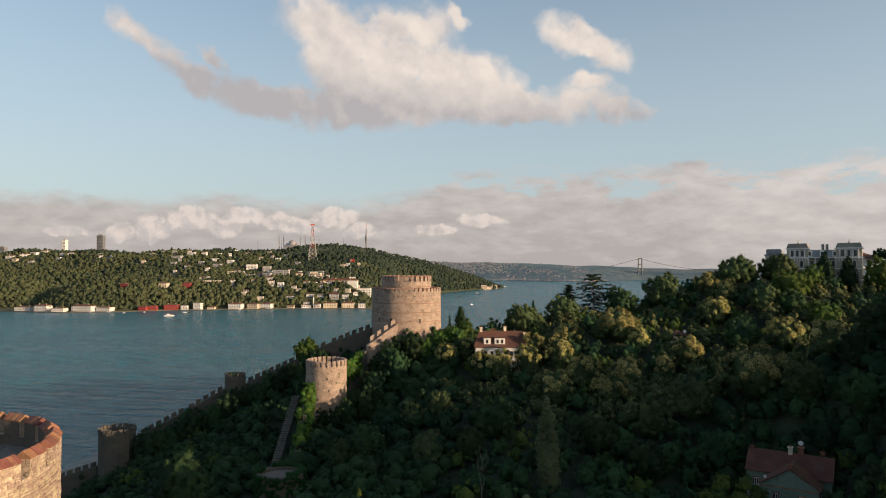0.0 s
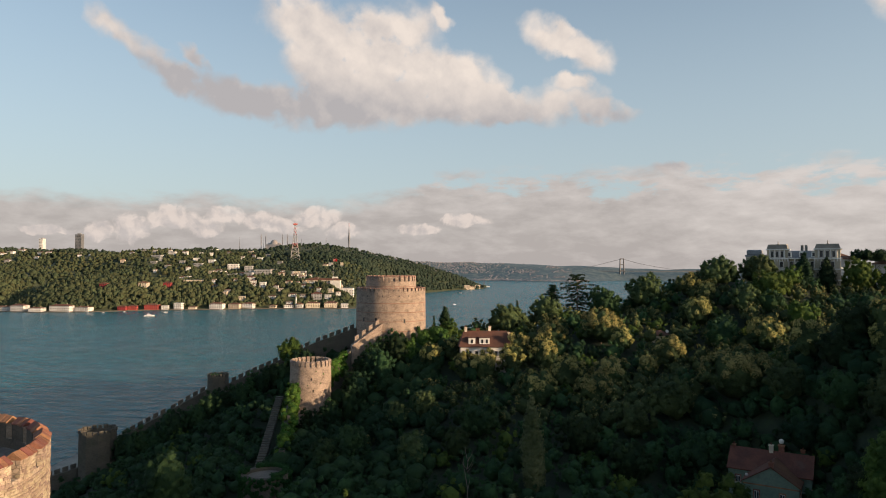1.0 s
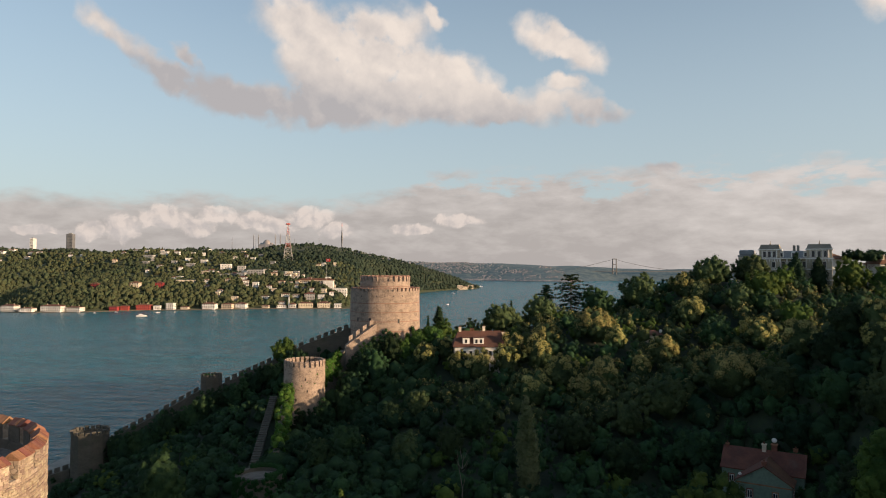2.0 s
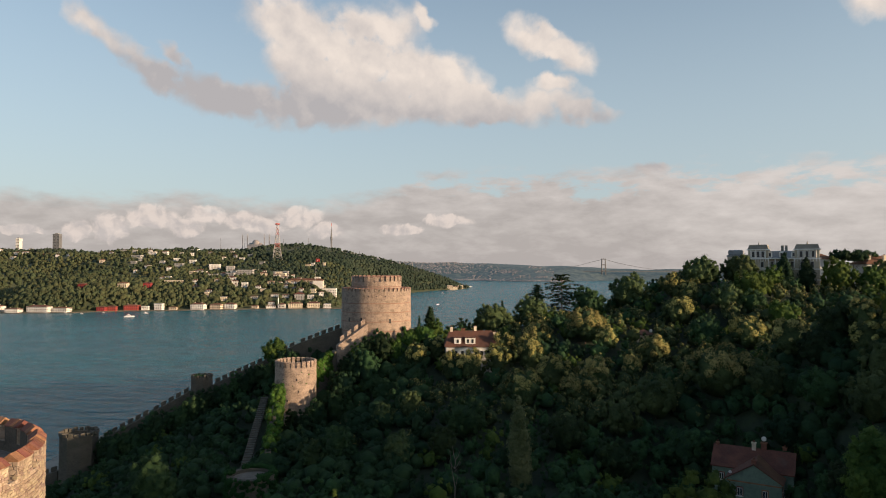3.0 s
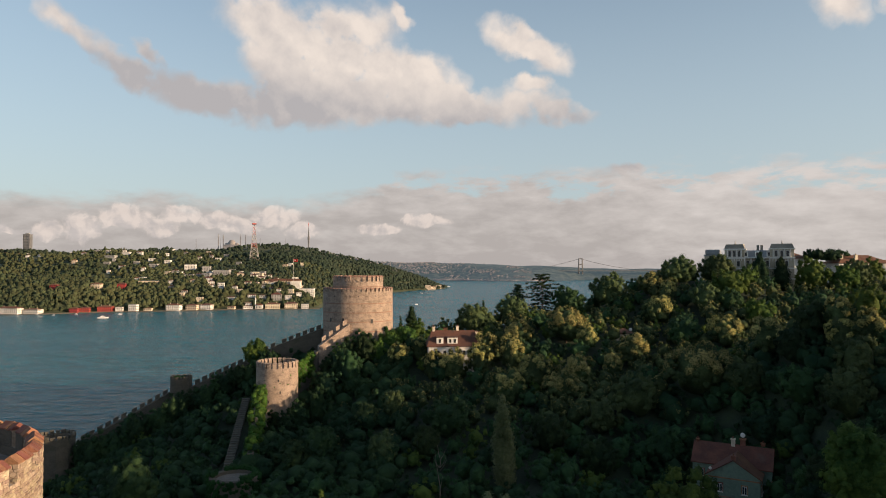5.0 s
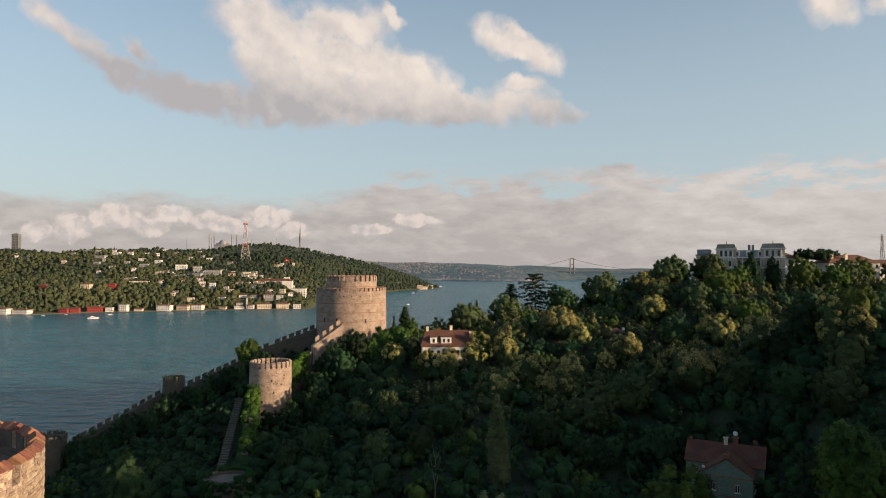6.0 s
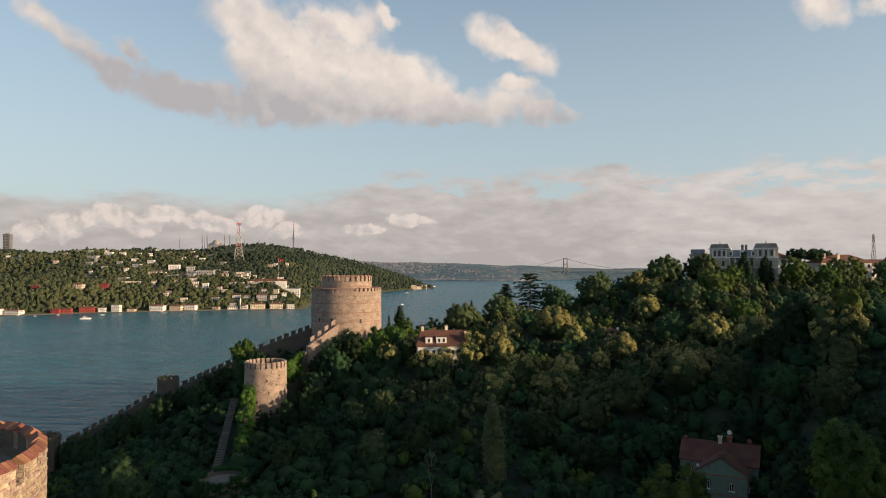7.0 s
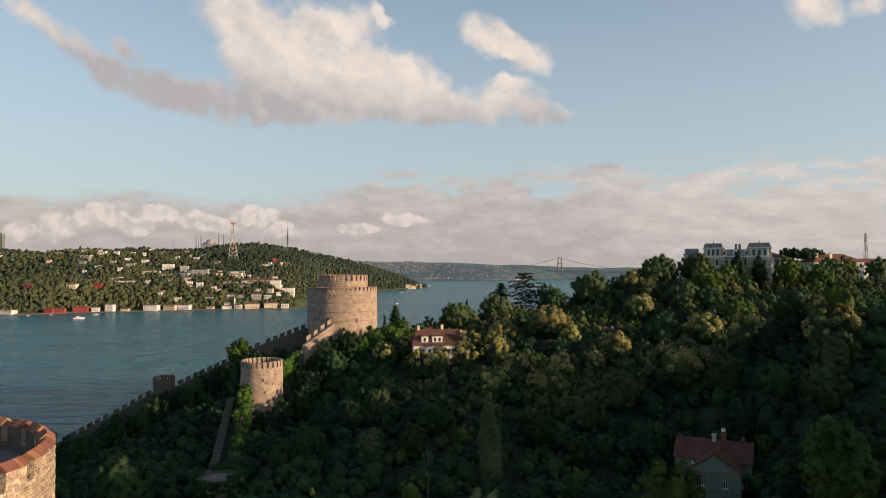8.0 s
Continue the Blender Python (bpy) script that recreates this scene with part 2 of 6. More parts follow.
WATER = water_material()
SOIL = material("hillside_soil", (0.008, 0.018, 0.009), (0.027, 0.042, 0.020), 0.25, 0.95, 0.6, stain=(0.03, 0.05, 0.015))
FAR_SOIL = material("far_hillside_grass", (0.030, 0.044, 0.020), (0.064, 0.072, 0.031), 0.02, 0.95, 0.0, stain=(0.035, 0.042, 0.02), stain_scale=0.01)
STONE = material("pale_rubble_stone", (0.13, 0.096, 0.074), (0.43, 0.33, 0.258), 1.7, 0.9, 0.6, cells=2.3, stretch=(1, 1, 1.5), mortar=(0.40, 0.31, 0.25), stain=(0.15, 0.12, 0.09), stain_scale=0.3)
# Castle stone of the shaded walls; their shade is put into the dark colour.
SHADED_STONE = material("shaded_weathered_stone", (0.048, 0.044, 0.035), (0.112, 0.099, 0.078), 1.2, 0.92, 0.5, cells=2.4, stretch=(1, 1, 1.7), stain=(0.06, 0.065, 0.04))
NEAR_STONE = material("buff_rubble_stone", (0.20, 0.145, 0.102), (0.49, 0.385, 0.29), 1.6, 0.9, 0.6, vary=0.5, stain=(0.25, 0.19, 0.13), stain_scale=0.8)
# Rubble with the parapet's inside shade put into its colour.
SHADED_INNER_STONE = material("shaded_inner_rubble", (0.05, 0.042, 0.034), (0.15, 0.122, 0.094), 2.2, 0.95, 0.6, cells=3.4, stretch=(1, 1, 1.5), stain=(0.07, 0.07, 0.045), stain_scale=0.6)
NEAR_MORTAR = material("rubble_in_mortar", (0.26, 0.19, 0.135), (0.50, 0.395, 0.30), 2.0, 0.95, 0.8, cells=2.4, stretch=(1, 1, 1.6), stain=(0.24, 0.19, 0.14), stain_scale=0.5)
RUBBLE = material("coursed_rubble", (0.20, 0.145, 0.102), (0.49, 0.385, 0.29), 1.6, 0.9, 0.6, vary=0.5, island=True, stain=(0.25, 0.19, 0.13), stain_scale=0.8)
BRICK = material("old_red_brick", (0.13, 0.052, 0.032), (0.29, 0.125, 0.074), 2.4, 0.9, 0.5, vary=0.4, stain=(0.16, 0.09, 0.06), stain_scale=1.0)
BRICK_BAND = material("brick_course", (0.20, 0.11, 0.08), (0.32, 0.19, 0.14), 1.2, 0.9, 0.4)
DECK = material("stone_roof_deck", (0.09, 0.08, 0.07), (0.20, 0.175, 0.15), 0.9, 0.92, 0.5, cells=0.9, stain=(0.10, 0.10, 0.07), stain_scale=0.5)
OPENING_SHADE = plain("opening_shade", (0.012, 0.012, 0.014), 0.35)
GLASS = plain("dark_window_glass", (0.03, 0.035, 0.04), 0.12)
WHITE = material("white_painted_render", (0.55, 0.52, 0.48), (0.80, 0.78, 0.74), 0.4, 0.8, 0.1, vary=0.12, stain=(0.45, 0.42, 0.38), stain_scale=0.1)
CREAM = material("cream_painted_render", (0.46, 0.38, 0.28), (0.70, 0.60, 0.47), 0.4, 0.8, 0.1, vary=0.2)
RED_WOOD = material("crimson_painted_timber", (0.22, 0.028, 0.025), (0.36, 0.055, 0.045), 0.5, 0.7, 0.1, vary=0.1)
GREY_WALL = material("grey_render", (0.22, 0.22, 0.22), (0.40, 0.39, 0.38), 0.4, 0.85, 0.1, vary=0.25)
SLATE_WALL = material("dark_slate_cladding", (0.11, 0.115, 0.125), (0.19, 0.195, 0.205), 0.2, 0.6, 0.05)
FAR_STEEL = plain("dull_grey_steel", (0.13, 0.13, 0.135), 0.6, 0.2)
GREEN_WALL = material("grey_green_render", (0.105, 0.150, 0.115), (0.175, 0.240, 0.185), 0.6, 0.85, 0.15, stain=(0.10, 0.12, 0.105), stain_scale=0.4)
ROOF_TILE = material("red_clay_roof", (0.075, 0.030, 0.018), (0.165, 0.066, 0.036), 1.1, 0.85, 0.5, vary=0.25, stain=(0.12, 0.07, 0.05), stain_scale=0.3)
PALE_ASHLAR = material("weathered_pale_ashlar", (0.31, 0.265, 0.19), (0.52, 0.455, 0.35), 0.5, 0.85, 0.15, stain=(0.22, 0.20, 0.16), stain_scale=0.25)
ROOF_TAN = material("tan_grey_lead_roof", (0.14, 0.135, 0.115), (0.26, 0.245, 0.205), 0.8, 0.7, 0.2, stain=(0.10, 0.10, 0.09), stain_scale=0.3)
ROOF_GREY = material("lead_grey_roof", (0.16, 0.17, 0.18), (0.28, 0.29, 0.30), 0.8, 0.6, 0.2, stain=(0.11, 0.12, 0.12), stain_scale=0.3)
BARK = material("tree_bark", (0.045, 0.035, 0.025), (0.13, 0.10, 0.075), 2.0, 0.95, 0.6)
PALE_BARK = material("bare_pale_branch", (0.09, 0.08, 0.065), (0.18, 0.155, 0.13), 2.0, 0.9, 0.4)
LEAF_OAK = material("deep_green_leaves", (0.014, 0.036, 0.018), (0.050, 0.090, 0.034), 0.35, 0.75, 0, vary=0.55, through_light=0.2)
# Seed clusters; the gold of sunlit crown tips is put into their colour.
SUNLIT_SEEDS = material("sunlit_buff_seed_clusters", (0.19, 0.18, 0.060), (0.52, 0.46, 0.165), 0.5, 0.8, 0, vary=0.25, through_light=0.15)
LEAF_PALE = material("olive_green_leaves", (0.024, 0.044, 0.020), (0.090, 0.122, 0.047), 0.5, 0.75, 0, vary=0.3, through_light=0.1)
LEAF_LIME = material("bright_green_leaves", (0.022, 0.058, 0.016), (0.108, 0.166, 0.035), 0.4, 0.75, 0, vary=0.4, through_light=0.25)
LEAF_POPLAR = material("silvery_green_leaves", (0.085, 0.115, 0.050), (0.190, 0.215, 0.105), 0.5, 0.7, 0, vary=0.2, through_light=0.15)
# A darker, browner tile than ROOF_TILE, for the villa.
ROOF_BROWN = material("dark_brown_roof_tile", (0.060, 0.026, 0.018), (0.125, 0.052, 0.033), 1.1, 0.9, 0.5, stain=(0.06, 0.045, 0.035), stain_scale=0.3)
LEAF_DARK = material("dark_evergreen_leaves", (0.008, 0.026, 0.013), (0.030, 0.056, 0.024), 0.4, 0.8, 0, vary=0.4, through_light=0.1)
SCRUB = material("dark_scrub_leaves", (0.012, 0.036, 0.018), (0.038, 0.074, 0.031), 0.12, 0.8, 0, vary=0.15, island=True, through_light=0.15)
# Cloud shadow over the farther hill is put into this darker leaf colour.
SHADOW_LEAF_FAR = material("cloud_shadow_far_leaves", (0.022, 0.038, 0.027), (0.046, 0.060, 0.038), 0.02, 0.9, 0, vary=0.3, island=True, through_light=0.1)
LEAF_FAR = material("far_woodland_leaves", (0.036, 0.051, 0.028), (0.080, 0.089, 0.042), 0.02, 0.85, 0, vary=0.4, island=True, through_light=0.1)
DARK_IVY = material("dark_ivy_leaves", (0.008, 0.036, 0.012), (0.030, 0.086, 0.024), 0.6, 0.7, 0, vary=0.15, island=True, through_light=0.15)
IVY = material("ivy_leaves", (0.018, 0.056, 0.010), (0.080, 0.155, 0.026), 0.6, 0.7, 0, vary=0.4, island=True, through_light=0.2)
STEEL = plain("painted_steel", (0.42, 0.40, 0.39), 0.5, 0.2)
STEEL_RED = plain("red_painted_steel", (0.42, 0.08, 0.06), 0.5, 0.1)
FLAG_RED = plain("red_flag_cloth", (0.62, 0.03, 0.035), 0.8)
BOAT_WHITE = plain("white_boat_gloss", (0.78, 0.77, 0.75), 0.3)
# Haze is put into these two as emission; neither surface is a light source.
FAR_LAND = haze_glow_material("haze_glow_far_hills", (0.008, 0.022, 0.020), (0.060, 0.070, 0.052), (0.026, 0.041, 0.053), 0.022)
FAR_TOWN = haze_glow_material("haze_glow_far_houses", (0.10, 0.09, 0.085), (0.24, 0.205, 0.185), (0.038, 0.045, 0.052), 0.02)


# ---- builders ----
def link_mesh(name, mesh, mat, parent=None, label=""):
    ob = new(name, mesh)
    if mat:
        mesh.materials.append(mat)
    if parent:
        ob.parent = parent
    return tagged(ob, label)


def part(name, bm, mat, parent=None, label="", smooth=False):
    mesh = bpy.data.meshes.new(name)
    bm.normal_update()
    bm.to_mesh(mesh)
    bm.free()
    if smooth:
        mesh.shade_smooth()
    return link_mesh(name, mesh, mat, parent, label)


def np_part(name, verts, faces, mat, parent=None, label="", smooth=False):
    """A mesh from arrays of corners and of equal-sided faces."""
    verts, faces = np.asarray(verts, np.float32), np.asarray(faces, np.int32)
    mesh = bpy.data.meshes.new(name)
    k = faces.shape[1]
    mesh.vertices.add(len(verts)), mesh.loops.add(faces.size), mesh.polygons.add(len(faces))
    mesh.vertices.foreach_set("co", verts.ravel())
    mesh.loops.foreach_set("vertex_index", faces.ravel())
    mesh.polygons.foreach_set("loop_start", np.arange(0, faces.size, k, dtype=np.int32))
    mesh.update(calc_edges=True)
    mesh.validate()
    if smooth:
        mesh.shade_smooth()
    return link_mesh(name, mesh, mat, parent, label)


def base(name, x, y, z, turn=0.0, label="", category="", group="", kind=""):
    ob = new(name)
    ob.empty_display_size = 1.0
    ob.matrix_world = pose(x, y, z, 0, 0, turn)
    return tagged(ob, label, category, group, kind)


def box(bm, x0, x1, y0, y1, z0, z1, bevel=0.0):
    made = bmesh.ops.create_cube(bm, size=1.0, matrix=Matrix.LocRotScale(((x0 + x1) / 2, (y0 + y1) / 2, (z0 + z1) / 2), None, (x1 - x0, y1 - y0, z1 - z0)))
    if bevel:
        edges = list({e for v in made["verts"] for e in v.link_edges})
        bmesh.ops.bevel(bm, geom=edges, offset=bevel, segments=1, affect="EDGES")
    return bm


def boxed(*a, bevel=0.0):
    return box(bmesh.new(), *a, bevel=bevel)


def ring(bm, r0, r1, z0, z1, a0=0.0, a1=2 * math.pi, n=64, cx=0.0, cy=0.0, ridge=0.0, taper=0.0):
    """A wall on a circle from angle a0 to a1, with an optional ridge along its top; taper widens its foot."""
    whole = abs(a1 - a0 - 2 * math.pi) < 1e-6
    rows = []
    for i in range(n if whole else n + 1):
        a = a0 + (a1 - a0) * i / n
        c, s = math.cos(a), math.sin(a)
        section = [(r0, z0), (r1 + taper, z0), (r1, z1)] + ([((r0 + r1) / 2, z1 + ridge)] if ridge else []) + [(r0, z1)]
        rows.append([bm.verts.new((cx + r * c, cy + r * s, z)) for r, z in section])
    k = len(rows[0])
    for i in range(len(rows) if whole else len(rows) - 1):
        p, q = rows[i], rows[(i + 1) % len(rows)]
        for j in range(k):
            bm.faces.new((p[j], p[(j + 1) % k], q[(j + 1) % k], q[j]))
    if not whole:
        bm.faces.new(rows[0][::-1]), bm.faces.new(rows[-1])
    return bm


def tube(points, radii, sides=7):
    """Corners and quads of a tapering tube along points."""
    pts = np.array(points, float)
    ways = np.gradient(pts, axis=0)
    ways /= np.linalg.norm(ways, axis=1, keepdims=True)
    ref = np.array([0.31, 0.95, 0.05])
    u = np.cross(ways, ref)
    u /= np.linalg.norm(u, axis=1, keepdims=True)
    v = np.cross(ways, u)
    a = np.linspace(0, 2 * np.pi, sides, endpoint=False)
    verts = pts[:, None] + np.array(radii)[:, None, None] * (np.cos(a)[None, :, None] * u[:, None] + np.sin(a)[None, :, None] * v[:, None])
    i, j = np.meshgrid(np.arange(len(pts) - 1), np.arange(sides), indexing="ij")
    k = (j + 1) % sides
    faces = np.stack([i * sides + j, i * sides + k, (i + 1) * sides + k, (i + 1) * sides + j], -1).reshape(-1, 4)
    return verts.reshape(-1, 3), faces


def joined(pieces):
    """Several (corners, faces) as one."""
    verts, faces, n = [], [], 0
    for v, f in pieces:
        verts.append(v), faces.append(f + n)
        n += len(v)
    return np.concatenate(verts), np.concatenate(faces)


def smooth01(x):
    x = np.clip(x, 0, 1)
    return x * x * (3 - 2 * x)


def ripple(x, y, size, seed=0.0):
    """A cheap sum of waves for uneven land."""
    return (np.sin(x / size + 1.3 * np.sin(y / size * 0.7 + seed)) + np.sin(y / size * 1.2 + 1.7 * np.sin(x / size * 0.6 + 2 * seed))) / 2


# ---- land and water ----
HILLS = [(-26, 270, 25, 24.8), (-96, 250, 36, 5.7), (-60, 240, 26, 5.6), (-52, 200, 50, 20.2), (-40, 30, 70, 26.3), (-100, 110, 60, -1.0),
         (0, 110, 55, 4.2), (70, 160, 36, 6.4), (10, 225, 40, 17.9), (60, 280, 40, 35.4), (112, 175, 34, 42.7), (150, 110, 45, -5.6),
         (40, 200, 36, 3.9), (150, 300, 55, 32.1), (200, 180, 70, 10.5), (260, 300, 80, 32.9), (250, 60, 90, 53.0), (110, 20, 70, 8.3),
         (400, 180, 120, 7.0), (400, 400, 110, 33.0), (10, 360, 60, 11.6), (120, 400, 60, 35.6)]
KNOLLS = [(160, 70, 40, 15.9), (210, 70, 45, -2.9), (74, 140, 20, 63.0), (60, 130, 20, -24.5), (43, 150, 20, 12.0)]
# Unseen hills at x 230, 205 and 166 are added to shade the valley.
HILLS_AND_SUN_BLOCKS = [(0, -100, 90, 28.1), (200, -100, 100, 11.9), (-70, 320, 45, 10.3), (420, -20, 110, -2.1), (105, 310, 28, 14.9), (82, 285, 22, -9.0),
         (72, 150, 22, -61.3), (15, 300, 24, 14.2), (-43, 226, 16, -13.9), (66, 110, 30, 11.2), (310, 320, 60, 6.4), (120, 255, 25, 5.5),
         (-70, 262, 18, 9.7), (110, 150, 26, -5.0), (700, 200, 260, 56.0), (700, 700, 260, 60.0), (500, -400, 300, 60.0), (230, 68, 55, 9.0), (205, 122, 34, 9.0), (166, 150, 13, 24.0), (82, 150, 11, -11.0)]


def land(x, y):
    """Height of the near shore's ground."""
    x, y = np.asarray(x, float), np.asarray(y, float)
    h = sum(a * np.exp(-((x - cx) ** 2 + (y - cy) ** 2) / (2 * s * s)) for cx, cy, s, a in HILLS + KNOLLS + HILLS_AND_SUN_BLOCKS)
    h = h + 0.8 * ripple(x, y, 9.0) + 0.5
    shore = np.interp(y, [-600, 0, 250, 300, 340, 400, 500, 700, 950, 1500], [-190, -165, -158, -150, -115, -50, 40, 130, 260, 500])
    return -4 + (h + 4) * smooth01((x - shore) / 45 + 0.12)


def asia(x, y):
    """Height of the far shore's ground."""
    x, y = np.asarray(x, float), np.asarray(y, float)
    front = np.interp(x, [-2600, -1500, -940, -800, -700, -617, -512, -387, -250], [1500, 1380, 1272, 1238, 1258, 1310, 1336, 1378, 1392])
    inland = y - front
    side = np.interp(y, [1380, 1450, 1700, 2100, 2500, 2700, 2800, 3000, 3400], [-225, -215, -230, -190, -60, 60, 85, 20, -200]) - x
    d = np.minimum(inland, side * 1.2)
    h = 2.2 + 62 * (1 - np.exp(-np.maximum(d - 22, 0) / 95)) + 62 * smooth01((inland - 200) / 550) * smooth01((d + 40) / 200)
    h = h + smooth01(d / 300) * (9 * ripple(x, y, 85, 0.6) + 5 * ripple(x, y, 37, 1.9)) - 26 * np.exp(-((x + 930) / 60) ** 2) * smooth01(d / 60) * smooth01((500 - inland) / 300)
    dark = 52 * smooth01(d / 170) * np.exp(-((x + 560) / 230) ** 2 - ((y - 2650) / 330) ** 2)
    cape = np.interp(x, [-700, -250, -40, 90], [1.0, 0.78, 0.42, 0.2])
    h = np.where(x > -700, h * np.where(y > 1900, cape + (1 - cape) * smooth01((2500 - y) / 600), 1.0), h) + dark
    return np.where(d > 0, np.maximum(h, 1.4), -6)


def sheet(name, xs, ys, height, mat, label, category):
    gx, gy = np.meshgrid(xs, ys, indexing="ij")
    verts = np.stack([gx, gy, height(gx, gy)], -1).reshape(-1, 3)
    i, j = np.meshgrid(np.arange(len(xs) - 1), np.arange(len(ys) - 1), indexing="ij")
    n = len(ys)
    faces = np.stack([i * n + j, (i + 1) * n + j, (i + 1) * n + j + 1, i * n + j + 1], -1).reshape(-1, 4)
    ob = np_part(name, verts, faces, mat, None, label, True)
    return tagged(ob, category=category, kind="structure")


spread = np.array([60, 140, 260, 450, 800, 1400, 2400, 4000, 6500.0])
sheet("ground", np.r_[-260 - spread[::-1], np.arange(-260, 521, 5), 520 + spread], np.r_[-220 - spread[::-1], np.arange(-220, 701, 5), 700 + spread[:6]], land,
      SOIL, "wooded hillside of dark soil above the strait", "hillside")
sheet("far_ground", np.r_[np.arange(-2800, -1400, 50), np.arange(-1400, 161, 15)], np.r_[np.arange(1180, 2000, 14), np.arange(2000, 3500, 40)], asia,
      FAR_SOIL, "grassy wooded hills of the far shore", "hillside")
sheet("water", np.linspace(-9000, 9000, 19), np.linspace(-9000, 9000, 19), lambda x, y: 0 * x, WATER, "rippled blue water of a wide strait", "water")


def far_range(x, y):
    crest = np.interp(x, [-2500, -400, 180, 600, 970, 1370, 1800, 3000], [150, 134, 113, 104, 93, 74, 70, 80]) + 5 * ripple(x, 0 * x, 120) + 3 * ripple(x, 0 * x, 41, 1.0)
    front = np.interp(x, [-2500, 0, 180, 450, 620, 1050, 3000], [4300, 4380, 4340, 4130, 4100, 4560, 4700])
    return np.where(y < front, -8, 3 + (crest - 3) * smooth01((y - front) / np.maximum(4900 - front, 1)) ** 0.8)


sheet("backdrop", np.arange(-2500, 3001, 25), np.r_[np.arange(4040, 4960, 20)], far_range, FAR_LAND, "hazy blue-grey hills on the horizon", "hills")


# ---- castle ----
def merlon_block(parent, r0, r1, z0, z1, a0, a1, mat, cap_mat=None, cap=0.35, out=0.12):
    m = part("merlon", ring(bmesh.new(), r0, r1, z0, z1, a0, a1, 4), mat, parent)
    if cap_mat:
        part("coping", ring(bmesh.new(), r0 - out, r1 + out, z1 + 0.004, z1 + 0.14, a0 - out / r1, a1 + out / r1, 4, ridge=cap), cap_mat, m, "ridged brick coping")
    return m


def drum(parent, name, r0, r1, z0, z1, mat, n=96, taper=0.0, label=""):
    return part(name, ring(bmesh.new(), r0, r1, z0, z1, n=n, taper=taper), mat, parent, label, smooth=False)


def slit(parent, r, a, z, w=0.7, h=1.4):
    """A loophole with a stone surround on a round wall; its inner shade is a near-black block."""
    bm = boxed(r - 0.4, r + 0.05, -w / 2 - 0.12, w / 2 + 0.12, z - h / 2 - 0.12, z + h / 2 + 0.12)
    bmesh.ops.transform(bm, matrix=Matrix.Rotation(a, 4, "Z"), verts=bm.verts)
    frame_ = part("surround", bm, STONE, parent)
    # No hole is cut: this solid block carries the opening's shade as colour.
    bm = boxed(r - 0.3, r + 0.08, -w / 2, w / 2, z - h / 2, z + h / 2)
    bmesh.ops.transform(bm, matrix=Matrix.Rotation(a, 4, "Z"), verts=bm.verts)
    part("loophole", bm, OPENING_SHADE, frame_)


def great_tower():
    t = base("round_tower", -28, 266, 48, 0, "massive round stone tower with a stepped crenellated top", "tower")
    R = 13.4
    drum(t, "lower_drum", 8, R, 0, 27.2, STONE, taper=0.35)
    drum(t, "walkway", 7, R - 0.5, 27.2, 27.6, DECK)
    drum(t, "parapet", R - 1.1, R + 0.06, 27.2, 28.0, STONE)
    drum(t, "upper_drum", 6.5, 9.75, 27.6, 31.7, STONE)
    part("roof_deck", ring(bmesh.new(), 0.01, 6.6, 31.2, 31.6, n=48), DECK, t)
    for z in (5.5, 9.2, 13.0, 16.6, 20.0, 23.4):
        part("brick_band", ring(bmesh.new(), R - 0.5, R + 0.07 + 0.35 * (1 - z / 27), z, z + 0.28, n=96), BRICK_BAND, t, "thin brick course")
    part("brick_band", ring(bmesh.new(), 9.3, 9.82, 29.6, 29.85, n=72), BRICK_BAND, t, "thin brick course")
    n = 46
    for i in range(n):
        a = 2 * math.pi * i / n
        merlon_block(t, R - 0.95, R + 0.06, 28.0, 29.0, a, a + 0.62 * 2 * math.pi / n, STONE, BRICK_BAND, 0.25, 0.08)
    n = 29
    for i in range(n):
        a = 2 * math.pi * i / n
        merlon_block(t, 8.8, 9.8, 31.7, 33.35, a, a + (0.62 + 0.05 * math.sin(3.7 * i)) * 2 * math.pi / n, STONE, BRICK_BAND, 0.45, 0.1)
    for a, z in ((-132, 17.4), (-108, 17.4), (-133, 10.8), (-109, 11.2), (-62, 17.0)):
        slit(t, R + 0.2, radians(a), z, 0.7, 1.5)
    for a in (-125, -97, -84, -70, -55):
        slit(t, R, radians(a), 26.3, 0.3, 0.5)
    return t


great_tower()


def small_tower():
    t = base("round_tower", -52.9, 237, 26, 0, "small round stone tower with swallow-tailed battlements", "tower")
    R = 7.05
    drum(t, "wall", R - 1.6, R, 0, 24.9, STONE, 64, 0.3)
    part("roof_deck", ring(bmesh.new(), 0.01, R - 1.4, 23.4, 23.8, n=40), DECK, t)
    n = 24
    for i in range(n):
        a = 2 * math.pi * i / n
        merlon_block(t, R - 0.8, R + 0.04, 24.9, 26.5, a, a + 0.66 * 2 * math.pi / n, STONE, STONE, 0.35, 0.07)
    for a, z in ((-118, 19.5), (-75, 21), (-70, 17), (-100, 14)):
        slit(t, R + 0.1, radians(a), z, 0.4, 0.8)
    return t


small_tower()


def sided_tower(x, y, z0, r, top, sides, turn, label):
    t = base("wall_tower", x, y, z0, turn, label, "tower", "towers of the curtain wall")
    part("wall", ring(bmesh.new(), r - 1.4, r, 0, top, n=sides, taper=0.2), SHADED_STONE, t)
    part("roof_deck", ring(bmesh.new(), 0.01, r - 1.2, top - 2.0, top - 1.6, n=sides), DECK, t)
    for i in range(sides):
        for k in range(2):
            a = 2 * math.pi * (i + 0.08 + 0.5 * k) / sides
            m = part("merlon", ring(bmesh.new(), r - 0.9, r - 0.02, top, top + 1.25 - 0.25 * ((i * 3 + k) % 3), a, a + 0.7 * math.pi / sides, 2), SHADED_STONE, t)
    return t


